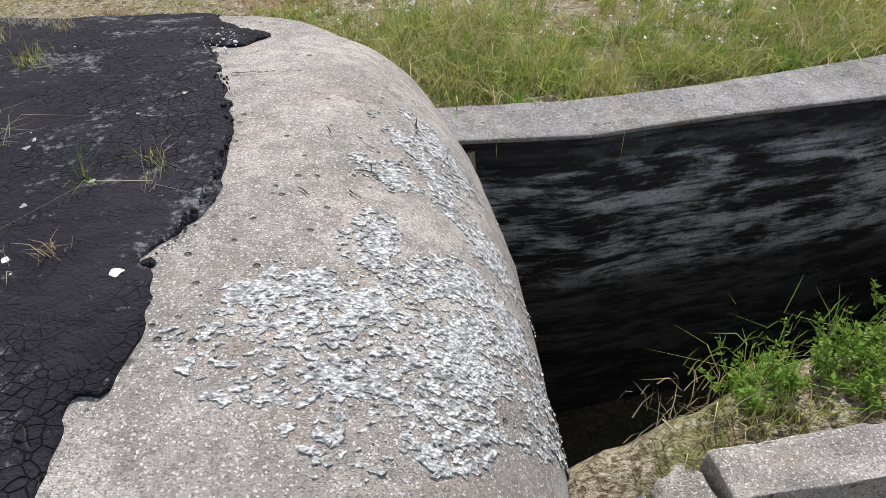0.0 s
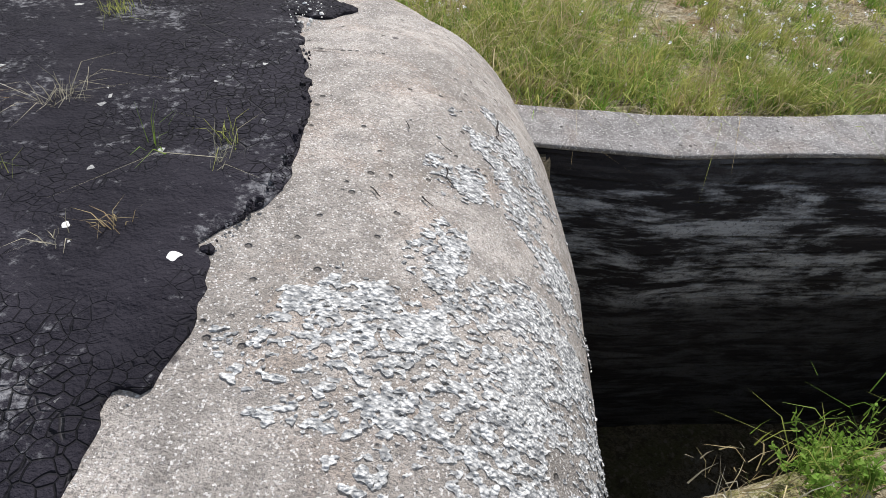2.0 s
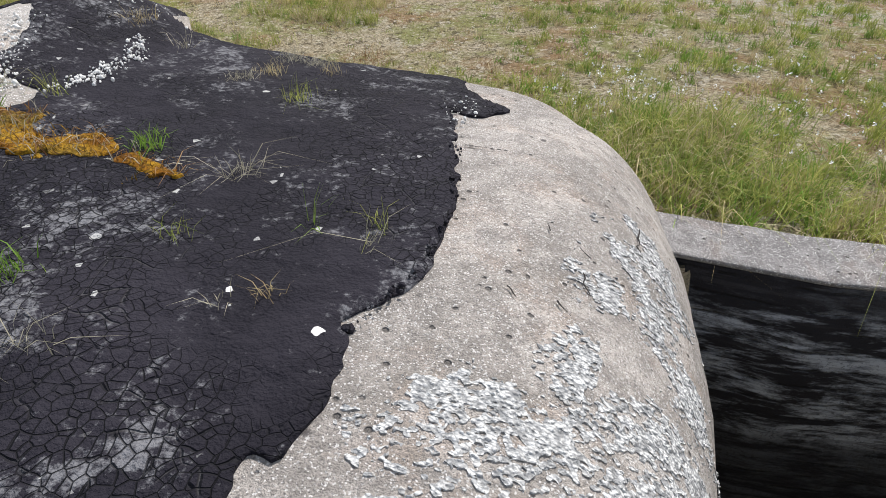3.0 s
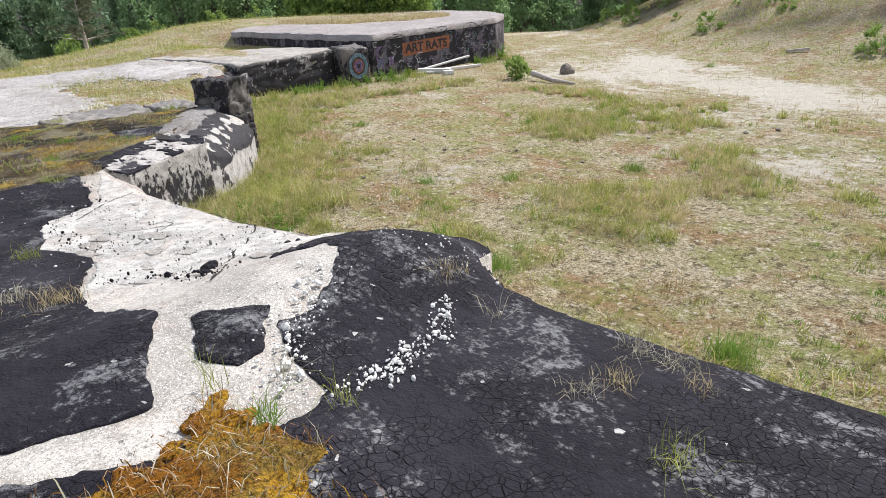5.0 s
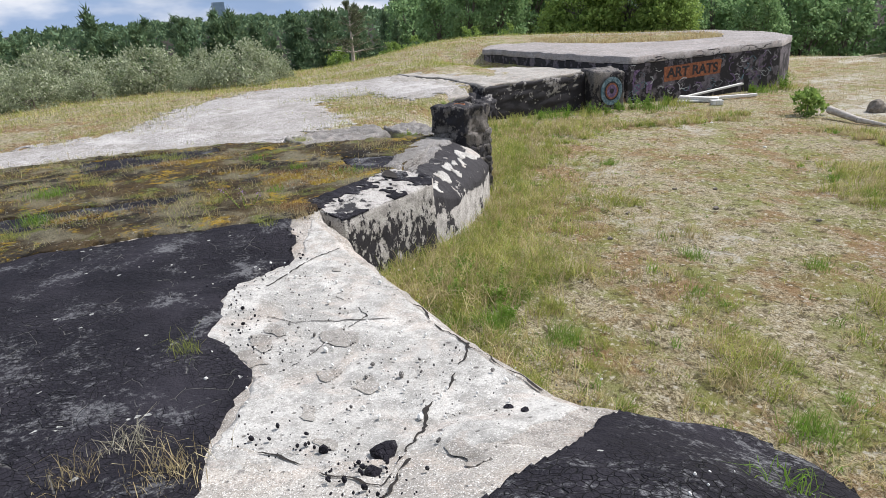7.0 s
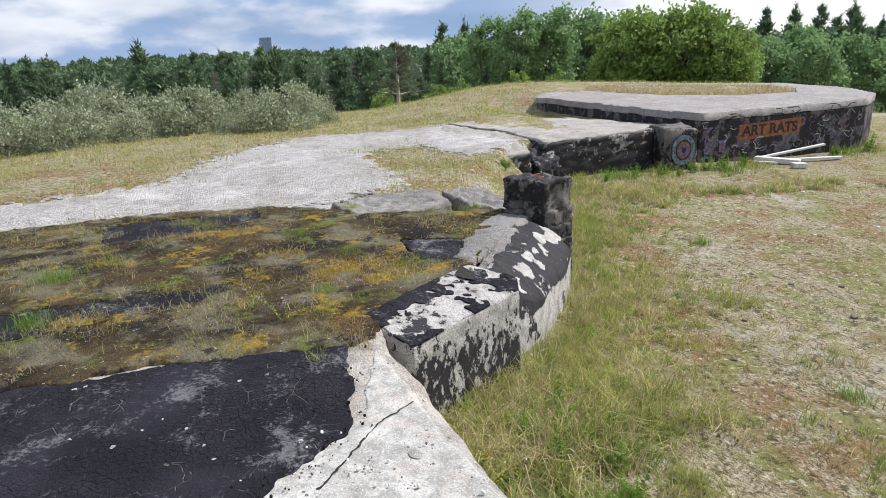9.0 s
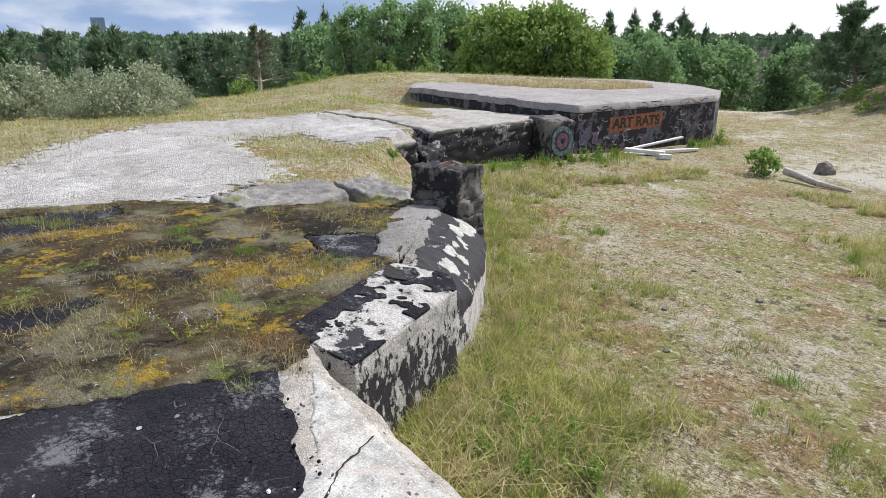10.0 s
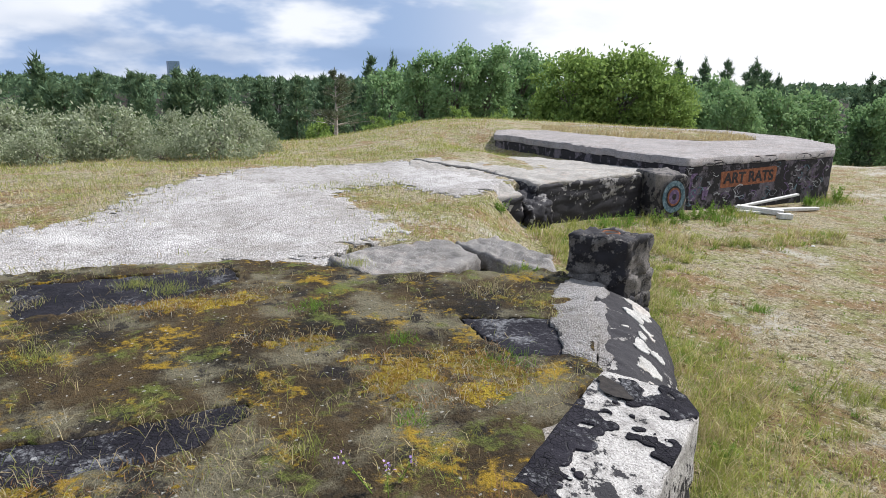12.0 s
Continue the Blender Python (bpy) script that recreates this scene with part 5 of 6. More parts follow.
    for i in range(62):
        x = rng.uniform(-24, 12)
        y = float(np.interp(x, [-26, -20.5, -12.4, -5.5, 10], [39, 33.2, 26.2, 22.8, 18.8])) + rng.uniform(2, 13)
        s = copy_thing(b, pose(0, 0, 0))
        stand(s, x, y, float(land_z(x, y)) - 0.2, 71 * i, rng.uniform(0.3, 0.7))
        s["label"], s["group"] = "low green shrub on the sandy bank", "shrubs on the bank"
    # the wood going on to the horizon
    n = 2300
    az, dist = rng.uniform(-70, 140, n), 120 * (rng.uniform(0.0, 1.0, n) * 6 + 1) ** 1.1
    cx, cy = -5 - np.sin(np.radians(az)) * dist, 2.2 + np.cos(np.radians(az)) * dist
    top = 1.2 + dist * rng.uniform(-0.012, 0.004, n)
    per = 58
    u = rng.uniform(0, 1, (n, per)) ** 0.7
    rad = (0.4 + 2.6 * (1 - u)) * (1 + dist[:, None] / 400)
    ang = rng.uniform(0, 2 * np.pi, (n, per))
    base = land_z(cx, cy)[:, None]
    P = np.stack([cx[:, None] + rad * np.cos(ang), cy[:, None] + rad * np.sin(ang), base + (top[:, None] - base) * (0.35 + 0.65 * u)], -1).reshape(-1, 3)
    D = unit(rng.normal(0, 1, (len(P), 3)) + (0, 0, 0.8))
    s = np.repeat(0.85 * (1 + dist / 300), per)
    V, k = leaf_arrays(P, D, s * rng.uniform(0.6, 1.3, len(P)), s * 0.36, rng, False)
    tagged(new("far_woods", mesh_arrays("far_woods", V, k, NEEDLE)), "dark pine woods reaching to the horizon", "woods", kind="stuff")
    x, y, _ = spot(81.6, 1500)
    tower = thing("tower_block", "distant glass tower block above the woods", "building", (x, y, -10))
    part("tower", box_bm(26, 22, 44, 0.5), TOWER, tower)


SILVER_NEEDLE = blade_material("pale needles", (0.12, 0.14, 0.08), (0.18, 0.19, 0.12), (0.09, 0.12, 0.05), 0.2)
TOWER = plain("tower glass", (0.16, 0.24, 0.32), (0.22, 0.31, 0.40), 0.3, 0.4)
woods()


# ---- small things on the roof ----
def on_deck(x, y):
    return float(deck_z(np.array(float(x)), np.array(float(y))))


def lichen_material():
    m, n = material("lichen crust")
    v = n.coords()
    r = n.noise(v, 38.0, 4.0, 0.7)
    c = n.mix(n.ramp(r, 0.35, 0.62), (0.22, 0.22, 0.21), (0.62, 0.62, 0.59))
    c = n.mix(n.ramp(n.voronoi(n.scaled(v, (1.0, 1.7, 1.7)), 60.0), 0.40, 0.66, 0.0, 0.6), c, (0.16, 0.165, 0.165))
    h = n.math("SUBTRACT", r, n.voronoi(n.scaled(v, (1.0, 1.7, 1.7)), 60.0))
    n.surface(c, 0.95, n.bump(h, 0.8, 0.008), 0.2)
    return m


LICHEN_MAT = lichen_material()
LICHENS = ([(-0.64, 1.06), (-0.5, 1.24), (-0.34, 1.28), (-0.22, 1.28), (-0.02, 1.48), (0.14, 1.66), (0.24, 1.55), (0.34, 1.40), (0.36, 1.07), (0.03, 0.71), (-0.17, 0.8), (-0.27, 0.81), (-0.44, 0.85), (-0.39, 0.93), (-0.59, 0.93)],
           [(-0.21, 2.32), (-0.06, 2.49), (0.04, 2.4), (0.12, 2.15), (0.17, 1.91), (0.08, 1.84), (-0.03, 1.93), (-0.09, 2.1), (-0.18, 2.15)],
           [(-0.38, 1.46), (-0.25, 1.57), (-0.22, 1.45), (-0.31, 1.37)],
           [(-0.23, 1.94), (-0.13, 1.98), (-0.11, 1.86), (-0.18, 1.82)],
           [(0.05, 1.8), (0.2, 1.85), (0.27, 1.6), (0.2, 1.5), (0.1, 1.6)])


def lichens():
    for i, poly in enumerate(LICHENS):
        xs, ys = [p[0] for p in poly], [p[1] for p in poly]
        field = lambda x, y: np.minimum(inside(poly, x, y) * 0.9 + 0.22 * fbm(x, y, 6.0, 301 + i, 4) - 0.005, 0.012 + 0.07 * vnoise(x, y, 12.0, 309)) + 0.10 * vnoise(x * 0.75 + 0.5 * y, y * 1.5 - 0.6 * x, 62.0, 311 + i) + 0.05 * vnoise(x, y, 120.0, 312)
        height = lambda x, y, f: deck_z(x, y) + 0.002 + 0.004 * np.clip(f / 0.05, 0, 1) + 0.007 * vnoise(x, y, 140.0, 313)
        me = layer_mesh("lichen", field, height, min(xs) - 0.1, max(xs) + 0.1, min(ys) - 0.1, max(ys) + 0.1, 0.0065, 0.006, LICHEN_MAT)
        me.polygons.foreach_set("use_smooth", [False] * len(me.polygons))
        tagged(new("lichen_patch", me), "pale grey crusty lichen on the concrete shoulder", "lichen", kind="stuff")


lichens()


def crack(points, width, seed):
    """A narrow crack along a line on the deck, laid on it as a flat near-black ribbon."""
    xs, ys = [p[0] for p in points], [p[1] for p in points]

    def field(x, y):
        wx, wy = x + 0.05 * vnoise(x, y, 6.0, seed) + 0.02 * vnoise(x, y, 25.0, seed + 2), y + 0.05 * vnoise(x, y, 6.0, seed + 1) + 0.02 * vnoise(x, y, 25.0, seed + 3)
        best = np.full(x.shape, 9.0)
        for (ax, ay), (bx, by) in zip(points, points[1:]):
            ex, ey = bx - ax, by - ay
            t = np.clip(((wx - ax) * ex + (wy - ay) * ey) / (ex * ex + ey * ey), 0, 1)
            best = np.minimum(best, np.hypot(wx - ax - t * ex, wy - ay - t * ey))
        return width * (0.9 + 2.2 * vnoise(x, y, 9.0, seed + 4)) - best

    cell = max(0.005, width * 0.9)
    me = layer_mesh("crack", field, lambda x, y, f: deck_z(x, y) + 0.010, min(xs) - 0.1, max(xs) + 0.1, min(ys) - 0.1, max(ys) + 0.1, cell, 0, HOLLOW_SHADE)
    if len(me.polygons):
        tagged(new("crack", me), "dark crack in the weathered concrete", "crack", kind="structure")


for i, (line, w) in enumerate((
        ([(-0.31, 1.69), (-0.27, 1.64), (-0.23, 1.58)], 0.006), ([(-0.47, 1.64), (-0.41, 1.59)], 0.004), ([(-0.26, 1.88), (-0.22, 1.78)], 0.004), ([(-0.30, 2.02), (-0.24, 1.98)], 0.005),
        ([(-0.95, 2.62), (-0.87, 2.65), (-0.57, 2.71), (-0.4, 2.66)], 0.005), ([(-0.42, 2.1), (-0.40, 2.04)], 0.005), ([(-0.12, 2.5), (-0.08, 2.32)], 0.004), ([(0.1, 1.75), (0.0, 1.72)], 0.004),
        ([(-4.84, 2.85), (-5.08, 3.01), (-5.4, 3.34), (-5.7, 3.55)], 0.010), ([(-7.28, 2.73), (-7.86, 3.26), (-8.03, 3.51)], 0.010), ([(-6.45, 3.53), (-5.66, 3.53), (-5.01, 3.58)], 0.010),
        ([(-6.87, 3.15), (-6.4, 3.2), (-5.92, 2.6)], 0.006), ([(-6.9, 2.5), (-6.5, 2.75), (-6.3, 3.3)], 0.006), ([(-4.7, 2.75), (-4.3, 2.45), (-4.2, 2.3)], 0.012), ([(-4.84, 2.85), (-4.6, 2.6), (-5.3, 2.2)], 0.007))):
    crack(line, (0.5 if i < 8 else 0.55) * w, 400 + 7 * i)


def pebble_bm(size, seed, squash=0.6):
    bm = bmesh.new()
    bmesh.ops.create_icosphere(bm, subdivisions=2, radius=size)
    for v in bm.verts:
        v.co = v.co * (1 + 0.5 * noise.noise(v.co / size * 0.9 + Vector((seed, seed * 0.7, 0))))
        v.co.z *= squash
    return bm


def stone(x, y, size, mat, label, seed, name="stone", base=None, squash=0.6):
    ob = part(name, pebble_bm(size, seed, squash), mat)
    ob.location = (x, y, (on_deck(x, y) if base is None else base) + size * squash * 0.55)
    return tagged(ob, label, "stone")


CHALK = plain("pale stone", (0.62, 0.61, 0.57), (0.78, 0.77, 0.73), 30.0)
for i, (x, y, s, m, lab) in enumerate((
        (-4.83, 2.71, 0.055, TAR, "black lump of bitumen on the pale concrete"), (-4.70, 2.62, 0.03, TAR, "small black lump of bitumen"), (-4.92, 3.33, 0.022, TAR, "black bitumen scrap on the pale concrete"),
        (-4.83, 3.36, 0.02, TAR, "black bitumen scrap on the pale concrete"), (-0.86, 1.22, 0.028, CHALK, "white chip of plaster on the bitumen"), (-1.2, 1.28, 0.02, CHALK, "white pebble on the bitumen"),
        (-1.17, 1.02, 0.012, CHALK, "white pebble on the bitumen"), (-0.80, 1.28, 0.02, TAR, "curled bitumen scrap at the coat's edge"), (-1.5, 1.6, 0.010, CHALK, "white pebble on the bitumen"))):
    stone(x, y, s, m, lab, 11 + i)


def rubble(name, label, path, count, spread, sizes, mat, seed):
    """Small chips strewn along a line of the deck, in one mesh."""
    rng = np.random.default_rng(seed)
    bm = bmesh.new()
    for i in range(count):
        t = rng.uniform(0, len(path) - 1.001)
        a, b = path[int(t)], path[int(t) + 1]
        f = t - int(t)
        x, y = a[0] + f * (b[0] - a[0]) + rng.normal(0, spread), a[1] + f * (b[1] - a[1]) + rng.normal(0, spread)
        s = rng.uniform(*sizes) * (0.6 + rng.exponential(0.4))
        m = Matrix.Translation((x, y, on_deck(x, y) + 0.022)) @ Euler(rng.uniform(0, 6, 3)).to_matrix().to_4x4() @ Matrix.Diagonal((s, s * rng.uniform(0.6, 1), s * 0.6, 1))
        bmesh.ops.create_icosphere(bm, subdivisions=1, radius=1.0, matrix=m)
    me = bpy.data.meshes.new(name)
    bm.to_mesh(me)
    bm.free()
    me.materials.append(mat)
    tagged(new(name, me), label, "rubble", kind="stuff")


rubble("white_chips", "white plaster chips strewn over the bitumen", [(-2.94, 2.26), (-2.93, 2.45), (-2.97, 2.61), (-3.02, 2.88), (-3.23, 3.12)], 300, 0.035, (0.003, 0.012), CHALK, 51)
rubble("white_chips", "white chips and grit along the bitumen's edge", [(-3.1, 2.1), (-3.3, 2.25), (-3.5, 2.5), (-3.75, 2.8)], 300, 0.05, (0.003, 0.010), CHALK, 52)
rubble("white_chips", "loose white chips on the bitumen hump", [(-3.9, 3.4), (-3.6, 3.6), (-3.3, 3.3)], 60, 0.10, (0.003, 0.010), CHALK, 53)
rubble("white_chips", "white grit beside the bitumen's edge", [(-1.1, 3.2), (-1.15, 3.1), (-1.0, 2.85)], 60, 0.05, (0.003, 0.008), CHALK, 54)
rubble("bitumen_crumbs", "black bitumen crumbs on the pale concrete", [(-5.4, 2.25), (-5.0, 2.5), (-4.7, 2.6), (-4.5, 2.6)], 110, 0.09, (0.003, 0.010), TAR, 55)
rubble("bitumen_crumbs", "black bitumen crumbs along the coat's edge", [(-8.6, 3.3), (-7.8, 3.0), (-7.3, 2.5), (-6.6, 2.4), (-6.0, 2.5)], 170, 0.08, (0.003, 0.010), TAR, 56)
rubble("bitumen_crumbs", "curled bitumen crumbs along the coat's edge", [(-0.78, 1.3), (-0.72, 1.6), (-0.76, 2.0), (-0.92, 2.5), (-1.2, 3.05)], 90, 0.012, (0.003, 0.010), TAR, 57)
rubble("grey_grit", "grey grit on the bleached concrete", [(-7.6, 3.2), (-6.6, 2.8), (-5.6, 2.9), (-5.0, 3.2)], 300, 0.28, (0.003, 0.008), GREY, 59)
rubble("white_grit", "white grit on the bleached concrete", [(-7.6, 3.2), (-6.6, 2.8), (-5.6, 2.9), (-5.0, 3.2)], 220, 0.28, (0.004, 0.010), CHALK, 60)
rubble("grey_grit", "grey grit scattered over the roof's moss", [(-11.5, 5.4), (-12.3, 5.6), (-11.0, 3.0), (-13.0, 4.5)], 260, 0.35, (0.003, 0.010), SLAB, 58)

# bare grey chips where the pale skin has come off
rng = np.random.default_rng(61)
for x, y, s in ((-6.15, 2.93, 0.11), (-5.71, 2.73, 0.10), (-5.5, 2.88, 0.07), (-5.39, 2.55, 0.06), (-6.29, 2.53, 0.10), (-6.12, 2.42, 0.09), (-6.45, 2.62, 0.07), (-5.05, 2.55, 0.05), (-4.6, 2.95, 0.10), (-6.9, 3.0, 0.05), (-7.4, 3.3, 0.05), (-5.2, 3.15, 0.04)):
    ring = [(x + s * rng.uniform(0.5, 1.3) * math.cos(a) * 1.4, y + s * rng.uniform(0.4, 0.9) * math.sin(a)) for a in np.linspace(0, 2 * math.pi, 9)[:-1]]
    f = union([ring], 0.05, int(70 + 10 * s * 100), 0.05)
    me = layer_mesh("bare_chip", f, lambda x, y, f: deck_z(x, y) + 0.011, x - 0.3, x + 0.3, y - 0.25, y + 0.25, 0.015, 0, SLAB)
    if len(me.polygons):
        tagged(new("bare_chip", me), "grey chip where the pale render has flaked away", "chipped concrete", kind="structure")

# orange moss on the bitumen
for poly, seed in (([(-3.15, 1.3), (-3.0, 1.6), (-3.2, 1.86), (-2.95, 1.92), (-2.65, 1.90), (-2.3, 1.89), (-1.84, 1.85), (-1.84, 1.76), (-2.08, 1.72), (-2.3, 1.77), (-2.5, 1.68), (-2.75, 1.45), (-2.8, 1.15)], 81),
                   ([(-2.15, 1.02), (-2.05, 1.12), (-1.93, 1.06), (-2.03, 0.97)], 83), ([(-11.2, 3.5), (-10.9, 4.5), (-10.35, 4.5), (-10.1, 3.9), (-10.3, 3.45)], 85), ([(-12.1, 2.9), (-11.75, 3.45), (-11.6, 3.3), (-11.9, 2.8)], 87),
                   ([(-13.4, 2.1), (-13.4, 3.6), (-13.1, 3.6), (-12.9, 2.2)], 89), ([(-10.55, 1.2), (-10.3, 2.3), (-10.15, 2.2), (-10.2, 1.2)], 91)):
    xs, ys = [p[0] for p in poly], [p[1] for p in poly]
    shape = union([poly], 0.10, seed, 0.16)
    base = lambda x, y: shape(x, y) + (0.05 if seed > 84 else 0.0)
    me = layer_mesh("moss_cushion", base, lambda x, y, f: deck_z(x, y) + 0.020 + 0.014 * np.sqrt(np.clip(f / 0.12, 0, 1)) + 0.014 * vnoise(x, y, 30.0, seed), min(xs) - 0.15, max(xs) + 0.15, min(ys) - 0.15, max(ys) + 0.15, 0.022, 0.05, ORANGE if seed < 84 else YELLOW_MOSS)
    tagged(new("moss_cushion", me), "cushion of orange moss on the roof" if seed < 84 else "cushion of yellow moss on the roof", "moss", kind="stuff")
    p, rng = scatter(int(9000 * (max(xs) - min(xs)) * (max(ys) - min(ys))) + 300, min(xs) - 0.12, max(xs) + 0.12, min(ys) - 0.12, max(ys) + 0.12, seed)
    q = p[base(*p.T) + 0.03 * rng.normal(0, 1, len(p)) > 0]
    for share, mat, label in ((slice(0, None, 2), ORANGE if seed < 84 else YELLOW_MOSS, "short moss shoots"), (slice(1, None, 6), RUSTY, "rusty stalks in the moss"), (slice(3, None, 8), STRAW, "bleached stalks in the moss")):
        g = q[share]
        blades("moss_shoots", g, deck_z(*g.T) + 0.03, rng.uniform(0.015, 0.045, len(g)) * (1.8 if mat in (RUSTY, STRAW) else 1), 0.0022 + 0 * g[:, 0], 0.9 + 0 * g[:, 0], mat, label, seed)


def tuft(x, y, base, count, length, mat, seed, label, name="grass_tuft", spread=0.05, lean=0.55, width=0.003):
    rng = np.random.default_rng(seed)
    p = rng.normal(0, spread, (count, 2)) + (x, y)
    ob = blades(name, p, np.full(count, base), length * rng.uniform(0.5, 1.2, count), width, lean * rng.uniform(0.4, 1.6, count), mat, label, seed)
    ob["category"] = "grass tuft"
    return ob


for i, (x, y, c, L, m) in enumerate((
        (-1.14, 1.70, 7, 0.16, GREEN), (-0.95, 1.79, 14, 0.12, OLIVE), (-0.92, 1.65, 8, 0.20, STRAW), (-1.89, 2.77, 40, 0.12, OLIVE), (-2.29, 3.09, 40, 0.10, DRY), (-2.05, 3.33, 30, 0.10, DRY), (-2.1, 1.94, 40, 0.11, GREEN),
        (-1.62, 1.90, 30, 0.20, STRAW), (-1.55, 1.43, 12, 0.12, OLIVE), (-1.86, 1.09, 35, 0.10, GREEN), (-1.71, 0.82, 16, 0.18, STRAW), (-1.52, 0.88, 14, 0.16, STRAW), (-1.17, 1.23, 8, 0.12, STRAW), (-1.07, 1.30, 10, 0.11, DRY),
        (-2.59, 1.15, 14, 0.14, STRAW), (-3.86, 3.74, 45, 0.10, GREEN), (-3.38, 3.29, 60, 0.10, DRY), (-2.99, 3.23, 12, 0.22, STRAW), (-2.36, 2.92, 40, 0.12, STRAW), (-2.39, 3.46, 50, 0.14, STRAW), (-2.19, 3.46, 50, 0.12, STRAW),
        (-3.28, 1.92, 14, 0.24, OLIVE), (-2.88, 2.20, 12, 0.22, OLIVE), (-3.16, 2.15, 18, 0.16, STRAW), (-3.0, 1.95, 30, 0.12, GREEN), (-6.36, 2.10, 45, 0.16, OLIVE), (-5.17, 1.94, 110, 0.12, DRY), (-5.5, 1.8, 60, 0.16, STRAW),
        (-5.35, 1.6, 60, 0.10, DRY), (-8.65, 3.05, 30, 0.14, OLIVE), (-8.72, 3.38, 90, 0.12, DRY), (-9.1, 3.3, 90, 0.12, DRY), (-10.57, 4.47, 160, 0.10, GREEN), (-11.35, 3.99, 90, 0.12, GREEN), (-10.12, 3.44, 60, 0.12, GREEN),
        (-12.5, 3.65, 120, 0.12, GREEN), (-13.95, 4.7, 120, 0.14, OLIVE), (-10.1, 2.81, 70, 0.14, OLIVE), (-12.26, 1.5, 140, 0.18, OLIVE), (-13.82, 2.62, 140, 0.14, OLIVE), (-11.15, 1.64, 30, 0.20, STRAW), (-10.6, 1.0, 120, 0.18, GREEN),
        (-14.2, 2.34, 140, 0.14, OLIVE), (-12.59, 6.1, 150, 0.12, OLIVE), (-12.2, 5.4, 160, 0.10, DRY), (-11.9, 1.0, 160, 0.20, GREEN), (-10.0, 0.8, 120, 0.16, OLIVE), (-9.45, 3.31, 60, 0.12, OLIVE), (-12.9, 4.8, 120, 0.10, DRY))):
    lab = {"green weed": "fresh green grass tuft growing on the roof", "olive grass": "olive grass tuft rooted in the roof's cracks", "dry grass": "dry grass tuft in a crack of the roof", "straw": "bleached straw stalks lying on the bitumen"}[m.name]
    tuft(x, y, on_deck(x, y) + 0.02, int(c * 1.6), L * (0.6 if m is STRAW else 0.85), m, 500 + i, lab, spread=0.018 + 0.0006 * c, lean=0.6 if m is not STRAW else 1.0, width=0.0024 if m is GREEN else 0.0014)


# ---- weeds along the walls ----
def weed(height, stems, leaf, seed, label, mat, flower=None):
    """A leafy herb: thin stems with paired leaves."""
    rng = np.random.default_rng(seed)
    t = thing("weed", label, "weed")
    bm = bmesh.new()
    P, D, L, F = [], [], [], []
    for _ in range(stems):
        lean = rng.normal(0, 0.32, 2)
        base = np.append(rng.normal(0, 0.10, 2) * height / 0.5, 0)
        h = height * rng.uniform(0.5, 1.1)
        tip = base + np.array([lean[0] * h, lean[1] * h, h])
        limb(bm, base - (0, 0, 0.03), tip, 0.004, 0.002, 3)
        for q in np.linspace(0.2, 1.0, 9):
            p = base + (tip - base) * q
            for _ in range(3):
                a = rng.uniform(0, 2 * math.pi)
                P.append(p)
                D.append((math.cos(a), math.sin(a), rng.uniform(-0.1, 0.7)))
                L.append(leaf * rng.uniform(0.6, 1.2) * (1.15 - 0.6 * q))
        if flower:
            F.append(tip)
    tagged(part("stem", bm, GREEN, t), kind="stuff")
    P, D, L = np.array(P), unit(np.array(D)), np.array(L)
    V, k = leaf_arrays(P, D, L, L * 0.25, rng, True)
    part("foliage", mesh_arrays("foliage", V, k, mat), None, t)
    if flower:
        m = np.repeat(np.array(F), 9, 0) + rng.normal(0, 0.02, (9 * len(F), 3))
        V, k = leaf_arrays(m, unit(rng.normal(0, 1, m.shape)), np.full(len(m), 0.016), np.full(len(m), 0.008), rng, True)
        part("blossom", mesh_arrays("blossom", V, k, flower), None, t)["kind"] = "stuff"
    return t


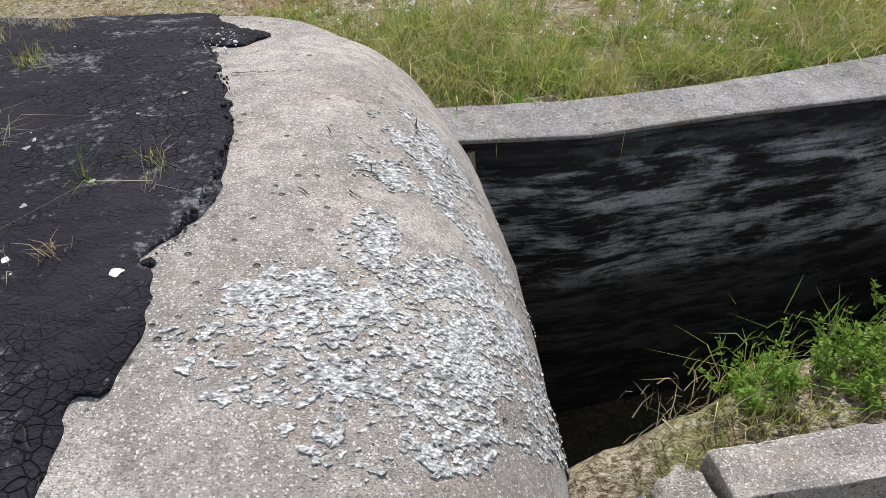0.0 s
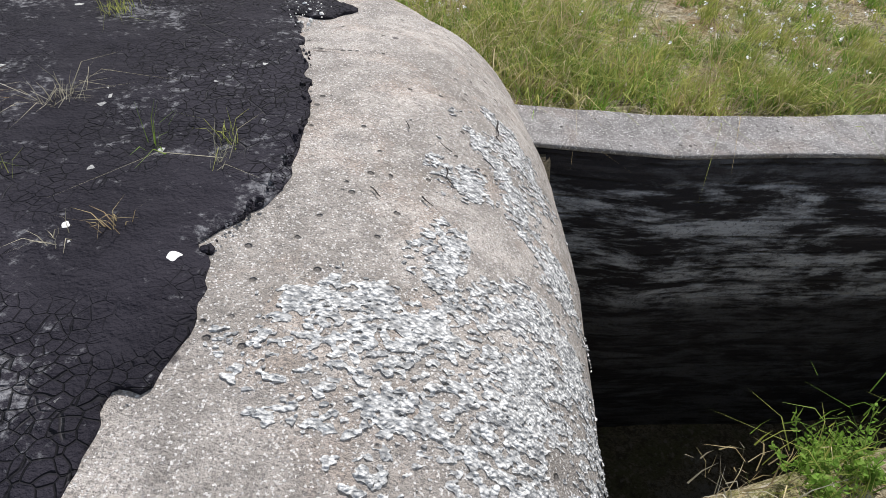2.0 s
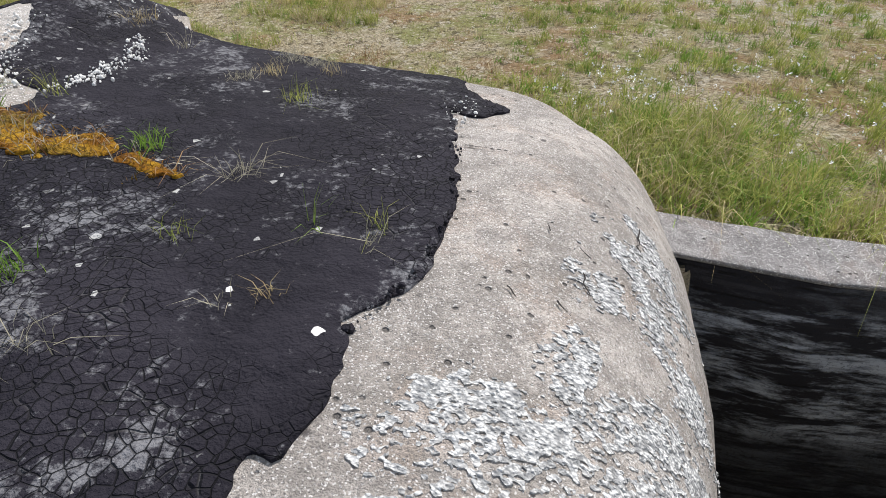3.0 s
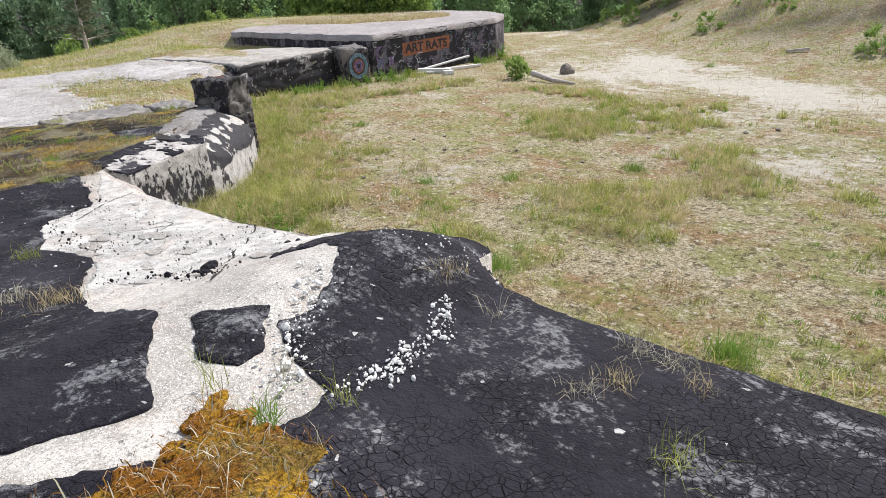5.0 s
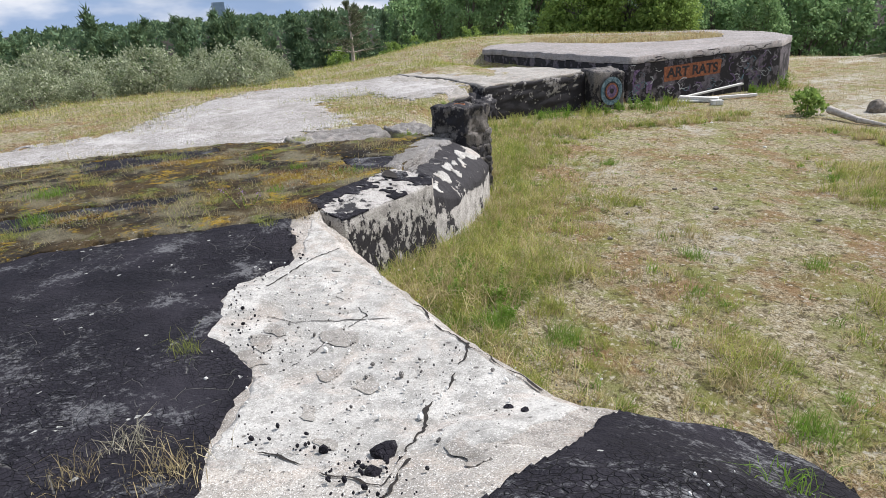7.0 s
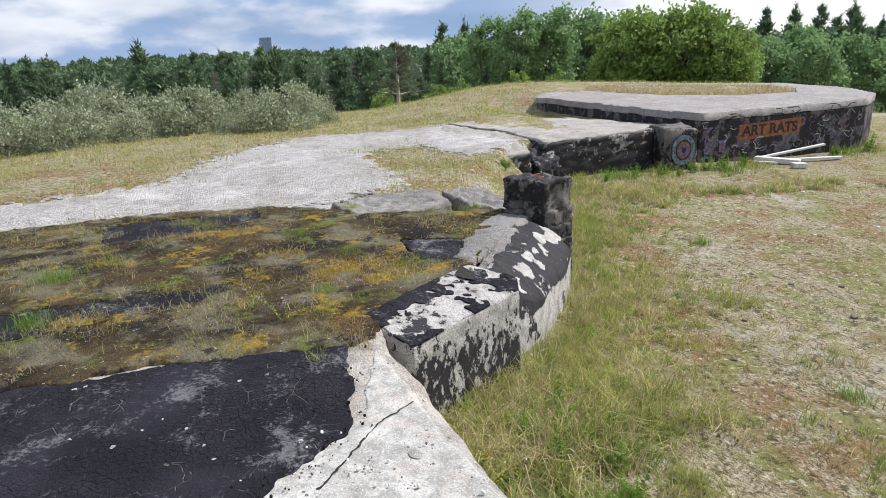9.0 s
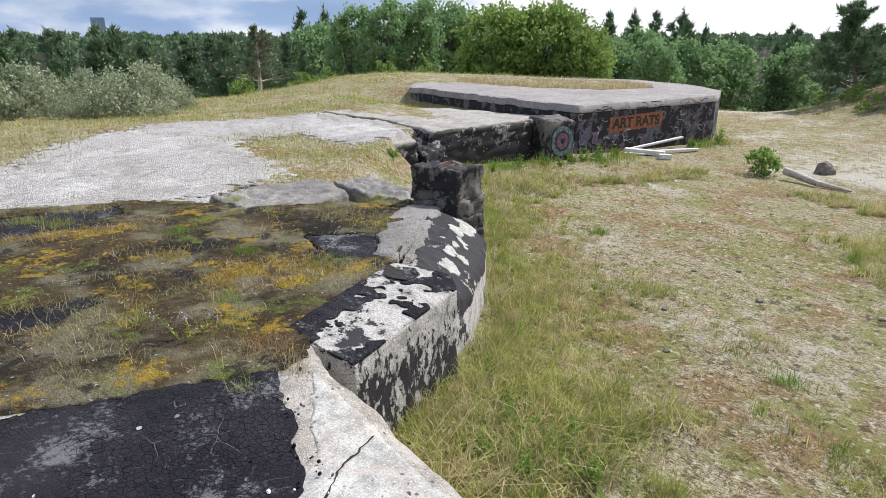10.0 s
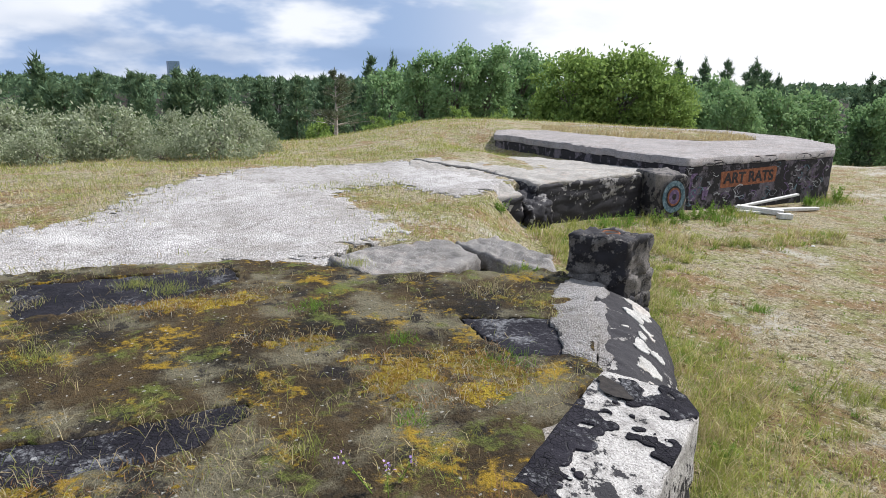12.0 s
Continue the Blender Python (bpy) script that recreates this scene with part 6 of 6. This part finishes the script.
WHITE_PETAL = plain("white petals", (0.75, 0.75, 0.70), (0.85, 0.85, 0.82), 50.0)
YELLOW_PETAL = plain("yellow petals", (0.55, 0.42, 0.03), (0.68, 0.52, 0.05), 50.0)
VIOLET_PETAL = plain("violet petals", (0.32, 0.20, 0.45), (0.45, 0.32, 0.58), 50.0)
kinds = [weed(0.34, 13, 0.06, 601, "leafy green weed in the pit", GREEN), weed(0.34, 16, 0.055, 602, "bushy green weed at the wall's foot", GREEN), weed(0.3, 8, 0.07, 603, "yellow-flowered weed at the wall's foot", GREEN, YELLOW_PETAL)]
places = ((0, 0.98, 1.25, 0.5), (1, 1.15, 1.3, 0.55), (0, 1.3, 1.32, 0.6), (1, 1.45, 1.4, 0.6), (0, 1.65, 1.45, 0.6), (1, 1.85, 1.5, 0.65), (0, 2.05, 1.6, 0.6), (0, 1.1, 1.4, 0.5), (1, 1.6, 1.3, 0.5), (0, 1.9, 1.38, 0.55), (1, 1.25, 1.5, 0.5), (1, 2.2, 1.75, 0.7), (0, 2.4, 1.6, 0.7), (0, 1.4, 1.22, 0.45), (1, 1.75, 1.6, 0.6),
          (1, -8.75, 5.1, 0.8), (1, -8.5, 4.95, 0.9), (1, -8.3, 4.6, 0.9), (1, -8.05, 4.7, 0.9), (1, -7.85, 5.0, 0.9), (1, -8.2, 5.2, 0.8), (1, -8.6, 4.7, 0.8), (2, -8.15, 4.0, 0.8), (2, -7.9, 4.1, 0.7), (1, -7.5, 4.9, 0.7), (1, -9.9, 6.2, 0.6),
          (0, -17.3, 13.9, 1.1), (1, -17.4, 14.9, 1.1), (0, -17.6, 16.0, 1.2), (1, -17.7, 17.0, 1.1), (0, -17.4, 13.0, 1.0), (1, -17.3, 12.0, 1.0), (0, -17.5, 15.5, 1.0), (1, -17.2, 14.3, 0.9), (1, -17.8, 20.9, 1.2), (0, -17.7, 22.2, 1.5), (1, -12.5, 6.25, 0.3), (2, -12.62, 6.2, 0.4), (1, -17.4, 9.3, 0.9))
first = {}
for i, (k, x, y, s) in enumerate(places):
    inpit = float(inside(PIT, np.array(x), np.array(y))) > 0
    z = on_deck(x, y) if -12.7 < x < -12.4 else float(land_z(np.array(x), np.array(y)))
    o = kinds[k] if k not in first else copy_thing(kinds[k], pose(0, 0, 0))
    first[k] = True
    o.matrix_basis = pose(x, y, z, 0, 0, 67 * i) @ Matrix.Diagonal((s, s, s, 1))
    o["group"] = "weeds"
    if not inpit:
        o["label"] = "yellow-flowered weed at the wall's foot" if k == 2 else "bushy green weed at the wall's foot" if float(inside(YARD, np.array(x), np.array(y))) < 1.8 else "green weed clump in the dry yard"

for i, (x, y, c, L, m, lab) in enumerate((
        (0.85, 1.15, 70, 0.14, DRY, "dry grass hanging over the pit"), (1.05, 1.2, 120, 0.18, OLIVE, "long grass at the pit's brink"), (1.5, 1.28, 150, 0.2, OLIVE, "long grass at the pit's brink"), (0.70, 1.12, 25, 0.16, STRAW, "straw stalks leaning over the pit"),
        (1.9, 1.45, 150, 0.26, OLIVE, "long grass at the pit's brink"), (1.2, 0.72, 120, 0.16, DRY, "dry grass in front of the kerb"), (1.45, 0.78, 120, 0.18, DRY, "dry grass in front of the kerb"), (1.6, 1.9, 40, 0.25, GREEN, "tall green grass in the pit"), (1.15, 1.32, 90, 0.11, GREEN, "tall green grass at the pit's brink"), (1.4, 1.42, 90, 0.12, GREEN, "tall green grass at the pit's brink"), (1.75, 1.5, 100, 0.14, GREEN, "tall green grass at the pit's brink"), (2.1, 1.62, 100, 0.15, OLIVE, "tall green grass at the pit's brink"),
        (-8.9, 4.6, 160, 0.20, DRY, "dry grass at the block's foot"), (-9.3, 5.3, 160, 0.22, GREEN, "green grass at the block's foot"), (-9.5, 5.7, 120, 0.18, DRY, "dry grass at the block's foot"), (-8.5, 4.2, 160, 0.22, DRY, "dry grass at the block's foot"), (-10.6, 7.0, 120, 0.2, OLIVE, "grass at the pillar stub's foot"),
        (-2.55, 5.42, 420, 0.24, GREEN, "green grass clump in the dry yard"), (-5.0, 5.75, 260, 0.18, GREEN, "green grass clump in the dry yard"), (-7.0, 6.9, 160, 0.12, GREEN, "small green grass clump in the yard"), (-12.2, 10.1, 260, 0.14, GREEN, "green grass clump in the dry yard"),
        (-7.8, 7.6, 200, 0.13, GREEN, "green grass clump in the dry yard"), (-5.7, 10.1, 260, 0.15, GREEN, "green grass clump in the dry yard"), (-6.9, 8.5, 200, 0.14, GREEN, "green grass clump in the dry yard"), (0.4, 4.35, 420, 0.16, GREEN, "bright green grass clump behind the pit"),
        (1.47, 4.9, 420, 0.18, GREEN, "bright green grass clump behind the pit"), (2.6, 4.8, 500, 0.26, OLIVE, "tall grass clump behind the pit"), (-7.4, 4.7, 400, 0.2, GREEN, "green grass at the bunker's foot"), (-6.4, 4.4, 400, 0.2, OLIVE, "long grass at the bunker's foot"), (-3.6, 5.0, 400, 0.22, OLIVE, "long grass at the bunker's foot"),
        (-8.3, 4.9, 260, 0.17, GREEN, "fresh green grass beside the block"), (-7.9, 5.25, 260, 0.16, GREEN, "fresh green grass beside the block"), (-7.45, 5.35, 260, 0.18, OLIVE, "long grass beside the block"), (-8.05, 5.6, 220, 0.15, GREEN, "fresh green grass beside the block"),
        (-6.9, 5.1, 260, 0.18, GREEN, "fresh green grass beside the roof"), (-7.6, 4.35, 260, 0.17, GREEN, "fresh green grass at the roof's foot"), (-1.6, 4.9, 260, 0.16, GREEN, "fresh green grass behind the roof"), (-0.4, 5.2, 260, 0.16, GREEN, "fresh green grass behind the roof"),
        (-9.4, 5.45, 220, 0.22, GREEN, "fresh green grass in the notch of the wall"), (-9.6, 5.75, 220, 0.22, OLIVE, "long grass in the notch of the wall"), (-9.85, 6.05, 200, 0.22, OLIVE, "long grass at the sloping block's foot"), (-10.2, 6.4, 200, 0.20, DRY, "dry grass at the sloping block's foot"), (-10.55, 6.7, 200, 0.20, OLIVE, "long grass at the sloping block's foot"),
        (-17.5, 11.5, 240, 0.26, OLIVE, "long grass along the slab's foot"), (-17.5, 12.6, 240, 0.26, GREEN, "green grass along the slab's foot"), (-17.4, 13.7, 240, 0.28, OLIVE, "long grass along the slab's foot"), (-17.3, 15.9, 240, 0.26, GREEN, "green grass along the bunker's foot"),
        (-17.4, 16.9, 240, 0.26, OLIVE, "long grass along the bunker's foot"), (-17.8, 21.3, 240, 0.28, GREEN, "green grass along the bunker's foot"), (-17.7, 22.3, 240, 0.28, OLIVE, "long grass along the bunker's foot"), (-17.3, 10.2, 240, 0.24, OLIVE, "long grass along the slab's foot"),
        (-9.6, 23.0, 160, 0.2, GREEN, "green clump on the sand path"), (-11.5, 7.6, 300, 0.16, OLIVE, "grass at the pillar stub's foot"))):
    tuft(x, y, float(land_z(np.array(x), np.array(y))), c, L, m, 700 + i, lab, spread=0.09 if x > -16 else 0.28, lean=0.5, width=0.0024 if x > -16 else 0.006)


def flowers():
    rng = np.random.default_rng(77)
    c = np.concatenate([rng.normal(0, 0.28, (60, 2)) + (-0.55, 5.6), rng.normal(0, 0.5, (60, 2)) + (1.9, 5.3), rng.normal(0, 0.7, (60, 2)) + (0.6, 6.3), rng.normal(0, 0.6, (40, 2)) + (3.2, 5.9)])
    z = land_z(*c.T)
    P = np.repeat(np.column_stack([c, z + rng.uniform(0.12, 0.3, len(c))]), 5, 0) + rng.normal(0, 0.008, (5 * len(c), 3))
    V, k = leaf_arrays(P, unit(rng.normal(0, 1, P.shape)), np.full(len(P), 0.018), np.full(len(P), 0.009), rng, True)
    tagged(new("white_flowers", mesh_arrays("white_flowers", V, k, WHITE_PETAL)), "small white flowers among the grass", "flowers", kind="stuff")


flowers()


# ---- paint on the far bunker ----
def paint_material(name, a, b):
    m, n = material(name)
    v = n.coords()
    f = n.noise(v, 14.0, 5.0, 0.7)
    n.surface(n.mix(n.ramp(f, 0.35, 0.7), a, b), 0.7, n.bump(f, 0.4, 0.006), 0.3)
    return m


INK = paint_material("black paint", (0.018, 0.016, 0.018), (0.05, 0.045, 0.05))
RED = paint_material("orange red paint", (0.16, 0.055, 0.03), (0.36, 0.14, 0.065))
BLUE = paint_material("pale blue paint", (0.04, 0.09, 0.12), (0.24, 0.32, 0.36))
VIOLET = paint_material("violet paint", (0.10, 0.06, 0.13), (0.24, 0.17, 0.28))
WHITEP = paint_material("white paint", (0.28, 0.28, 0.29), (0.50, 0.50, 0.50))
# the painted wall runs from A to B; u along it, z up
A, B = Vector((-18.50, 16.1, 0)), Vector((-18.21, 22.6, 0))
ALONG = (B - A).normalized()
OUT = Vector((ALONG.y, -ALONG.x, 0))
FACE = -0.02


def wall_point(u, z, lift):
    p = A + ALONG * u + OUT * (FACE + lift)
    return Vector((p.x, p.y, z))


def stroke(points, width, mat, lift, name, label):
    """A painted line through (u, z) points on the wall."""
    bm = bmesh.new()
    rows = []
    for i, (u, z) in enumerate(points):
        u0, z0 = points[max(i - 1, 0)]
        u1, z1 = points[min(i + 1, len(points) - 1)]
        d = Vector((u1 - u0, z1 - z0)).normalized()
        w = width * (0.7 + 0.3 * math.sin(i * 1.7))
        rows.append((bm.verts.new(wall_point(u - d.y * w, z + d.x * w, lift)), bm.verts.new(wall_point(u + d.y * w, z - d.x * w, lift))))
    for (a, b), (c, d) in zip(rows, rows[1:]):
        bm.faces.new((a, b, d, c))
    part(name, bm, mat, BUNKER, label)


def graffiti():
    bm = bmesh.new()
    ring = [bm.verts.new(wall_point(u, z, 0.012)) for u, z in ((1.45, -1.32), (3.80, -1.26), (3.83, -0.80), (1.42, -0.86))]
    bm.faces.new(ring)
    panel = part("painted_panel", bm, RED, BUNKER, "orange red painted panel with black letters")
    cu = bpy.data.curves.new("letters", "FONT")
    cu.body, cu.size, cu.extrude, cu.align_x, cu.align_y, cu.offset = "ART RATS", 0.42, 0.004, "CENTER", "CENTER", 0.012
    ob = bpy.data.objects.new("letters", cu)
    m = Matrix.Identity(4)
    m.col[0], m.col[1], m.col[2] = (*ALONG, 0), (0, 0, 1, 0), (*OUT, 0)
    m.translation = wall_point(2.62, -1.07, 0.02)
    me = bpy.data.meshes.new_from_object(ob)
    bpy.data.objects.remove(ob)
    me.transform(m @ Matrix.Diagonal((1.12, 1.0, 1.0, 1)))
    part("lettering", me, INK, panel, "black hand-painted letters")
    rng = np.random.default_rng(5)
    inks = (VIOLET, BLUE, WHITEP, INK, BLUE, VIOLET, WHITEP)
    for i in range(100):
        u, z = rng.uniform(0.15, 6.3), rng.uniform(-1.65, -0.72)
        if 1.3 < u < 3.95 and -1.36 < z < -0.76:
            continue
        n, r = rng.integers(5, 11), rng.uniform(0.08, 0.22)
        a0, turn = rng.uniform(0, 6), rng.choice((-1, 1)) * rng.uniform(2, 5.5)
        pts = [(min(max(u + r * (1 + 0.5 * math.sin(3 * k)) * math.cos(a0 + turn * k / n), 0.06), 6.4), min(max(z + r * 0.8 * math.sin(a0 + turn * k / n), -1.8), -0.70)) for k in range(n)]
        stroke(pts, rng.uniform(0.008, 0.026), inks[i % 7], 0.006 + 0.0003 * i, "graffiti_stroke", "")
    for u, w in ((0.35, 0.30), (0.85, 0.22), (4.7, 0.35), (5.6, 0.3)):
        stroke([(u, -1.6), (u + 0.05, -1.2), (u + 0.02, -0.85)], w * 0.6, VIOLET if u < 3 else BLUE, 0.004, "graffiti_block", "")
    # black scrawls along the roof's edge
    for i in range(26):
        u, z = rng.uniform(0.6, 6.0), rng.uniform(-0.74, -0.54)
        n, r = rng.integers(6, 10), rng.uniform(0.06, 0.16)
        a0, turn = rng.uniform(0, 6), rng.choice((-1, 1)) * rng.uniform(1.5, 4.5)
        stroke([(u + 2.2 * r * math.cos(a0 + turn * k / n), min(max(z + 0.8 * r * math.sin(a0 + turn * k / n), -0.76), -0.48)) for k in range(n)], rng.uniform(0.010, 0.022), INK, 0.055 + 0.0003 * i, "graffiti_stroke", "")
    # the emblem on the buttress
    c = Vector((-17.86, 14.9, -1.25))
    for r, mat, lift, name in ((0.37, BLUE, 0.05, "painted_ground"), (0.25, INK, 0.054, "emblem_rim"), (0.21, RED, 0.058, "emblem_ring"), (0.17, VIOLET, 0.062, "emblem_disc"), (0.07, INK, 0.068, "emblem_spot")):
        bm = bmesh.new()
        vs = [bm.verts.new((c.x + lift + 0.095 * r * math.cos(a), c.y + r * math.cos(a), c.z + r * (1.25 if r > 0.4 else 1.1) * math.sin(a))) for a in (2 * math.pi * k / 24 for k in range(24))]
        bm.faces.new(vs)
        part(name, bm, mat, BUT)


graffiti()


# ---- litter in the yard ----
PLANK = plain("weathered white wood", (0.48, 0.47, 0.45), (0.66, 0.65, 0.62), 18.0)


def beam(name, a, b, w, h, mat, label, category):
    a, b = Vector(a), Vector(b)
    ob = part(name, box_bm((b - a).length, w, h, 0.012), mat)
    ob.matrix_basis = Matrix.Translation((a + b) / 2) @ (b - a).to_track_quat("X", "Z").to_matrix().to_4x4()
    return tagged(ob, label, category, "planks")


gz = lambda x, y: float(land_z(np.array(float(x)), np.array(float(y))))
beam("plank", (-18.2, 18.0, gz(-18.2, 18.0) + 0.05), (-18.0, 20.6, gz(-18.0, 20.6) + 0.30), 0.12, 0.06, PLANK, "white plank propped on the others", "plank")
beam("plank", (-18.1, 17.9, gz(-18.1, 17.9) + 0.04), (-17.1, 18.5, gz(-17.1, 18.5) + 0.02), 0.22, 0.14, PLANK, "thick white beam lying on the sand", "plank")
beam("plank", (-17.5, 18.4, gz(-17.5, 18.4) + 0.06), (-17.2, 20.3, gz(-17.2, 20.3) + 0.02), 0.14, 0.08, PLANK, "white plank lying on the sand", "plank")
beam("plank", (-17.9, 17.6, gz(-17.9, 17.6) + 0.01), (-17.5, 18.1, gz(-17.5, 18.1) + 0.01), 0.10, 0.06, PLANK, "short white plank on the sand", "plank")
beam("plank", (-16.9, 17.95, gz(-16.9, 17.95) + 0.01), (-16.72, 18.25, gz(-16.72, 18.25) + 0.01), 0.20, 0.14, PLANK, "short white wood block on the sand", "plank")
beam("pole", (-7.96, 25.2, gz(-7.96, 25.2) + 0.02), (-7.26, 25.26, gz(-7.26, 25.26) + 0.05), 0.08, 0.08, DEADWOOD, "grey pole lying at the bank's foot", "pole")
LOGBM = bmesh.new()
limb(LOGBM, (-13.4, 18.3, gz(-13.4, 18.3) + 0.22), (-12.5, 18.1, gz(-12.5, 18.1) + 0.10), 0.10, 0.075, 9)
limb(LOGBM, (-12.5, 18.1, gz(-12.5, 18.1) + 0.10), (-11.75, 18.15, gz(-11.75, 18.15) + 0.04), 0.075, 0.03, 9)
tagged(part("fallen_log", LOGBM, DEADWOOD), "grey fallen log lying in the yard", "log")
o = broadleaf(0.6, 0.5, 901, "green bush grown over the fallen log", LEAF_LIGHT, 26, 22, 0.13, 0.0, 0.0, "bush", "bush")
o.matrix_basis = pose(-14.0, 18.3, gz(-14, 18.3))
stone(-13.2, 20.0, 0.26, BARK, "dark stump in the sandy yard", 71, "stump", gz(-13.2, 20.0), 0.8)
for i in range(26):
    rng = np.random.default_rng(800 + i)
    x, y = rng.uniform(-15, -3), rng.uniform(6, 18)
    stone(x, y, rng.uniform(0.02, 0.05), CHALK if i % 2 else BARK, "small pale stone in the dry grass" if i % 2 else "dark scrap of wood in the grass", 91 + i, "stone" if i % 2 else "wood_scrap", gz(x, y))

o = weed(0.24, 3, 0.03, 950, "small violet flower growing beside the block", OLIVE, VIOLET_PETAL)
o.matrix_basis = pose(-9.55, 3.05, on_deck(-9.55, 3.05) + 0.02)
tuft(-9.15, 3.35, on_deck(-9.15, 3.35) + 0.02, 160, 0.14, RUSTY, 951, "rusty dry grass against the block", spread=0.07, lean=0.8, width=0.0016)
tuft(-8.95, 3.42, on_deck(-8.95, 3.42) + 0.02, 120, 0.12, RUSTY, 952, "rusty dry grass against the block", spread=0.06, lean=0.8, width=0.0016)
for i, (x, y, n, L) in enumerate(((-9.2, 5.9, 260, 0.10), (-9.6, 6.6, 220, 0.08), (-3.4, 6.3, 260, 0.10), (-10.4, 7.6, 200, 0.08), (-11.3, 8.6, 200, 0.08), (-4.4, 7.2, 160, 0.08), (-8.6, 6.4, 160, 0.08))):
    tuft(x, y, gz(x, y), n, L, RUSTY, 960 + i, "rusty brown dead grass on the sand", spread=0.18, lean=1.1, width=0.0022)
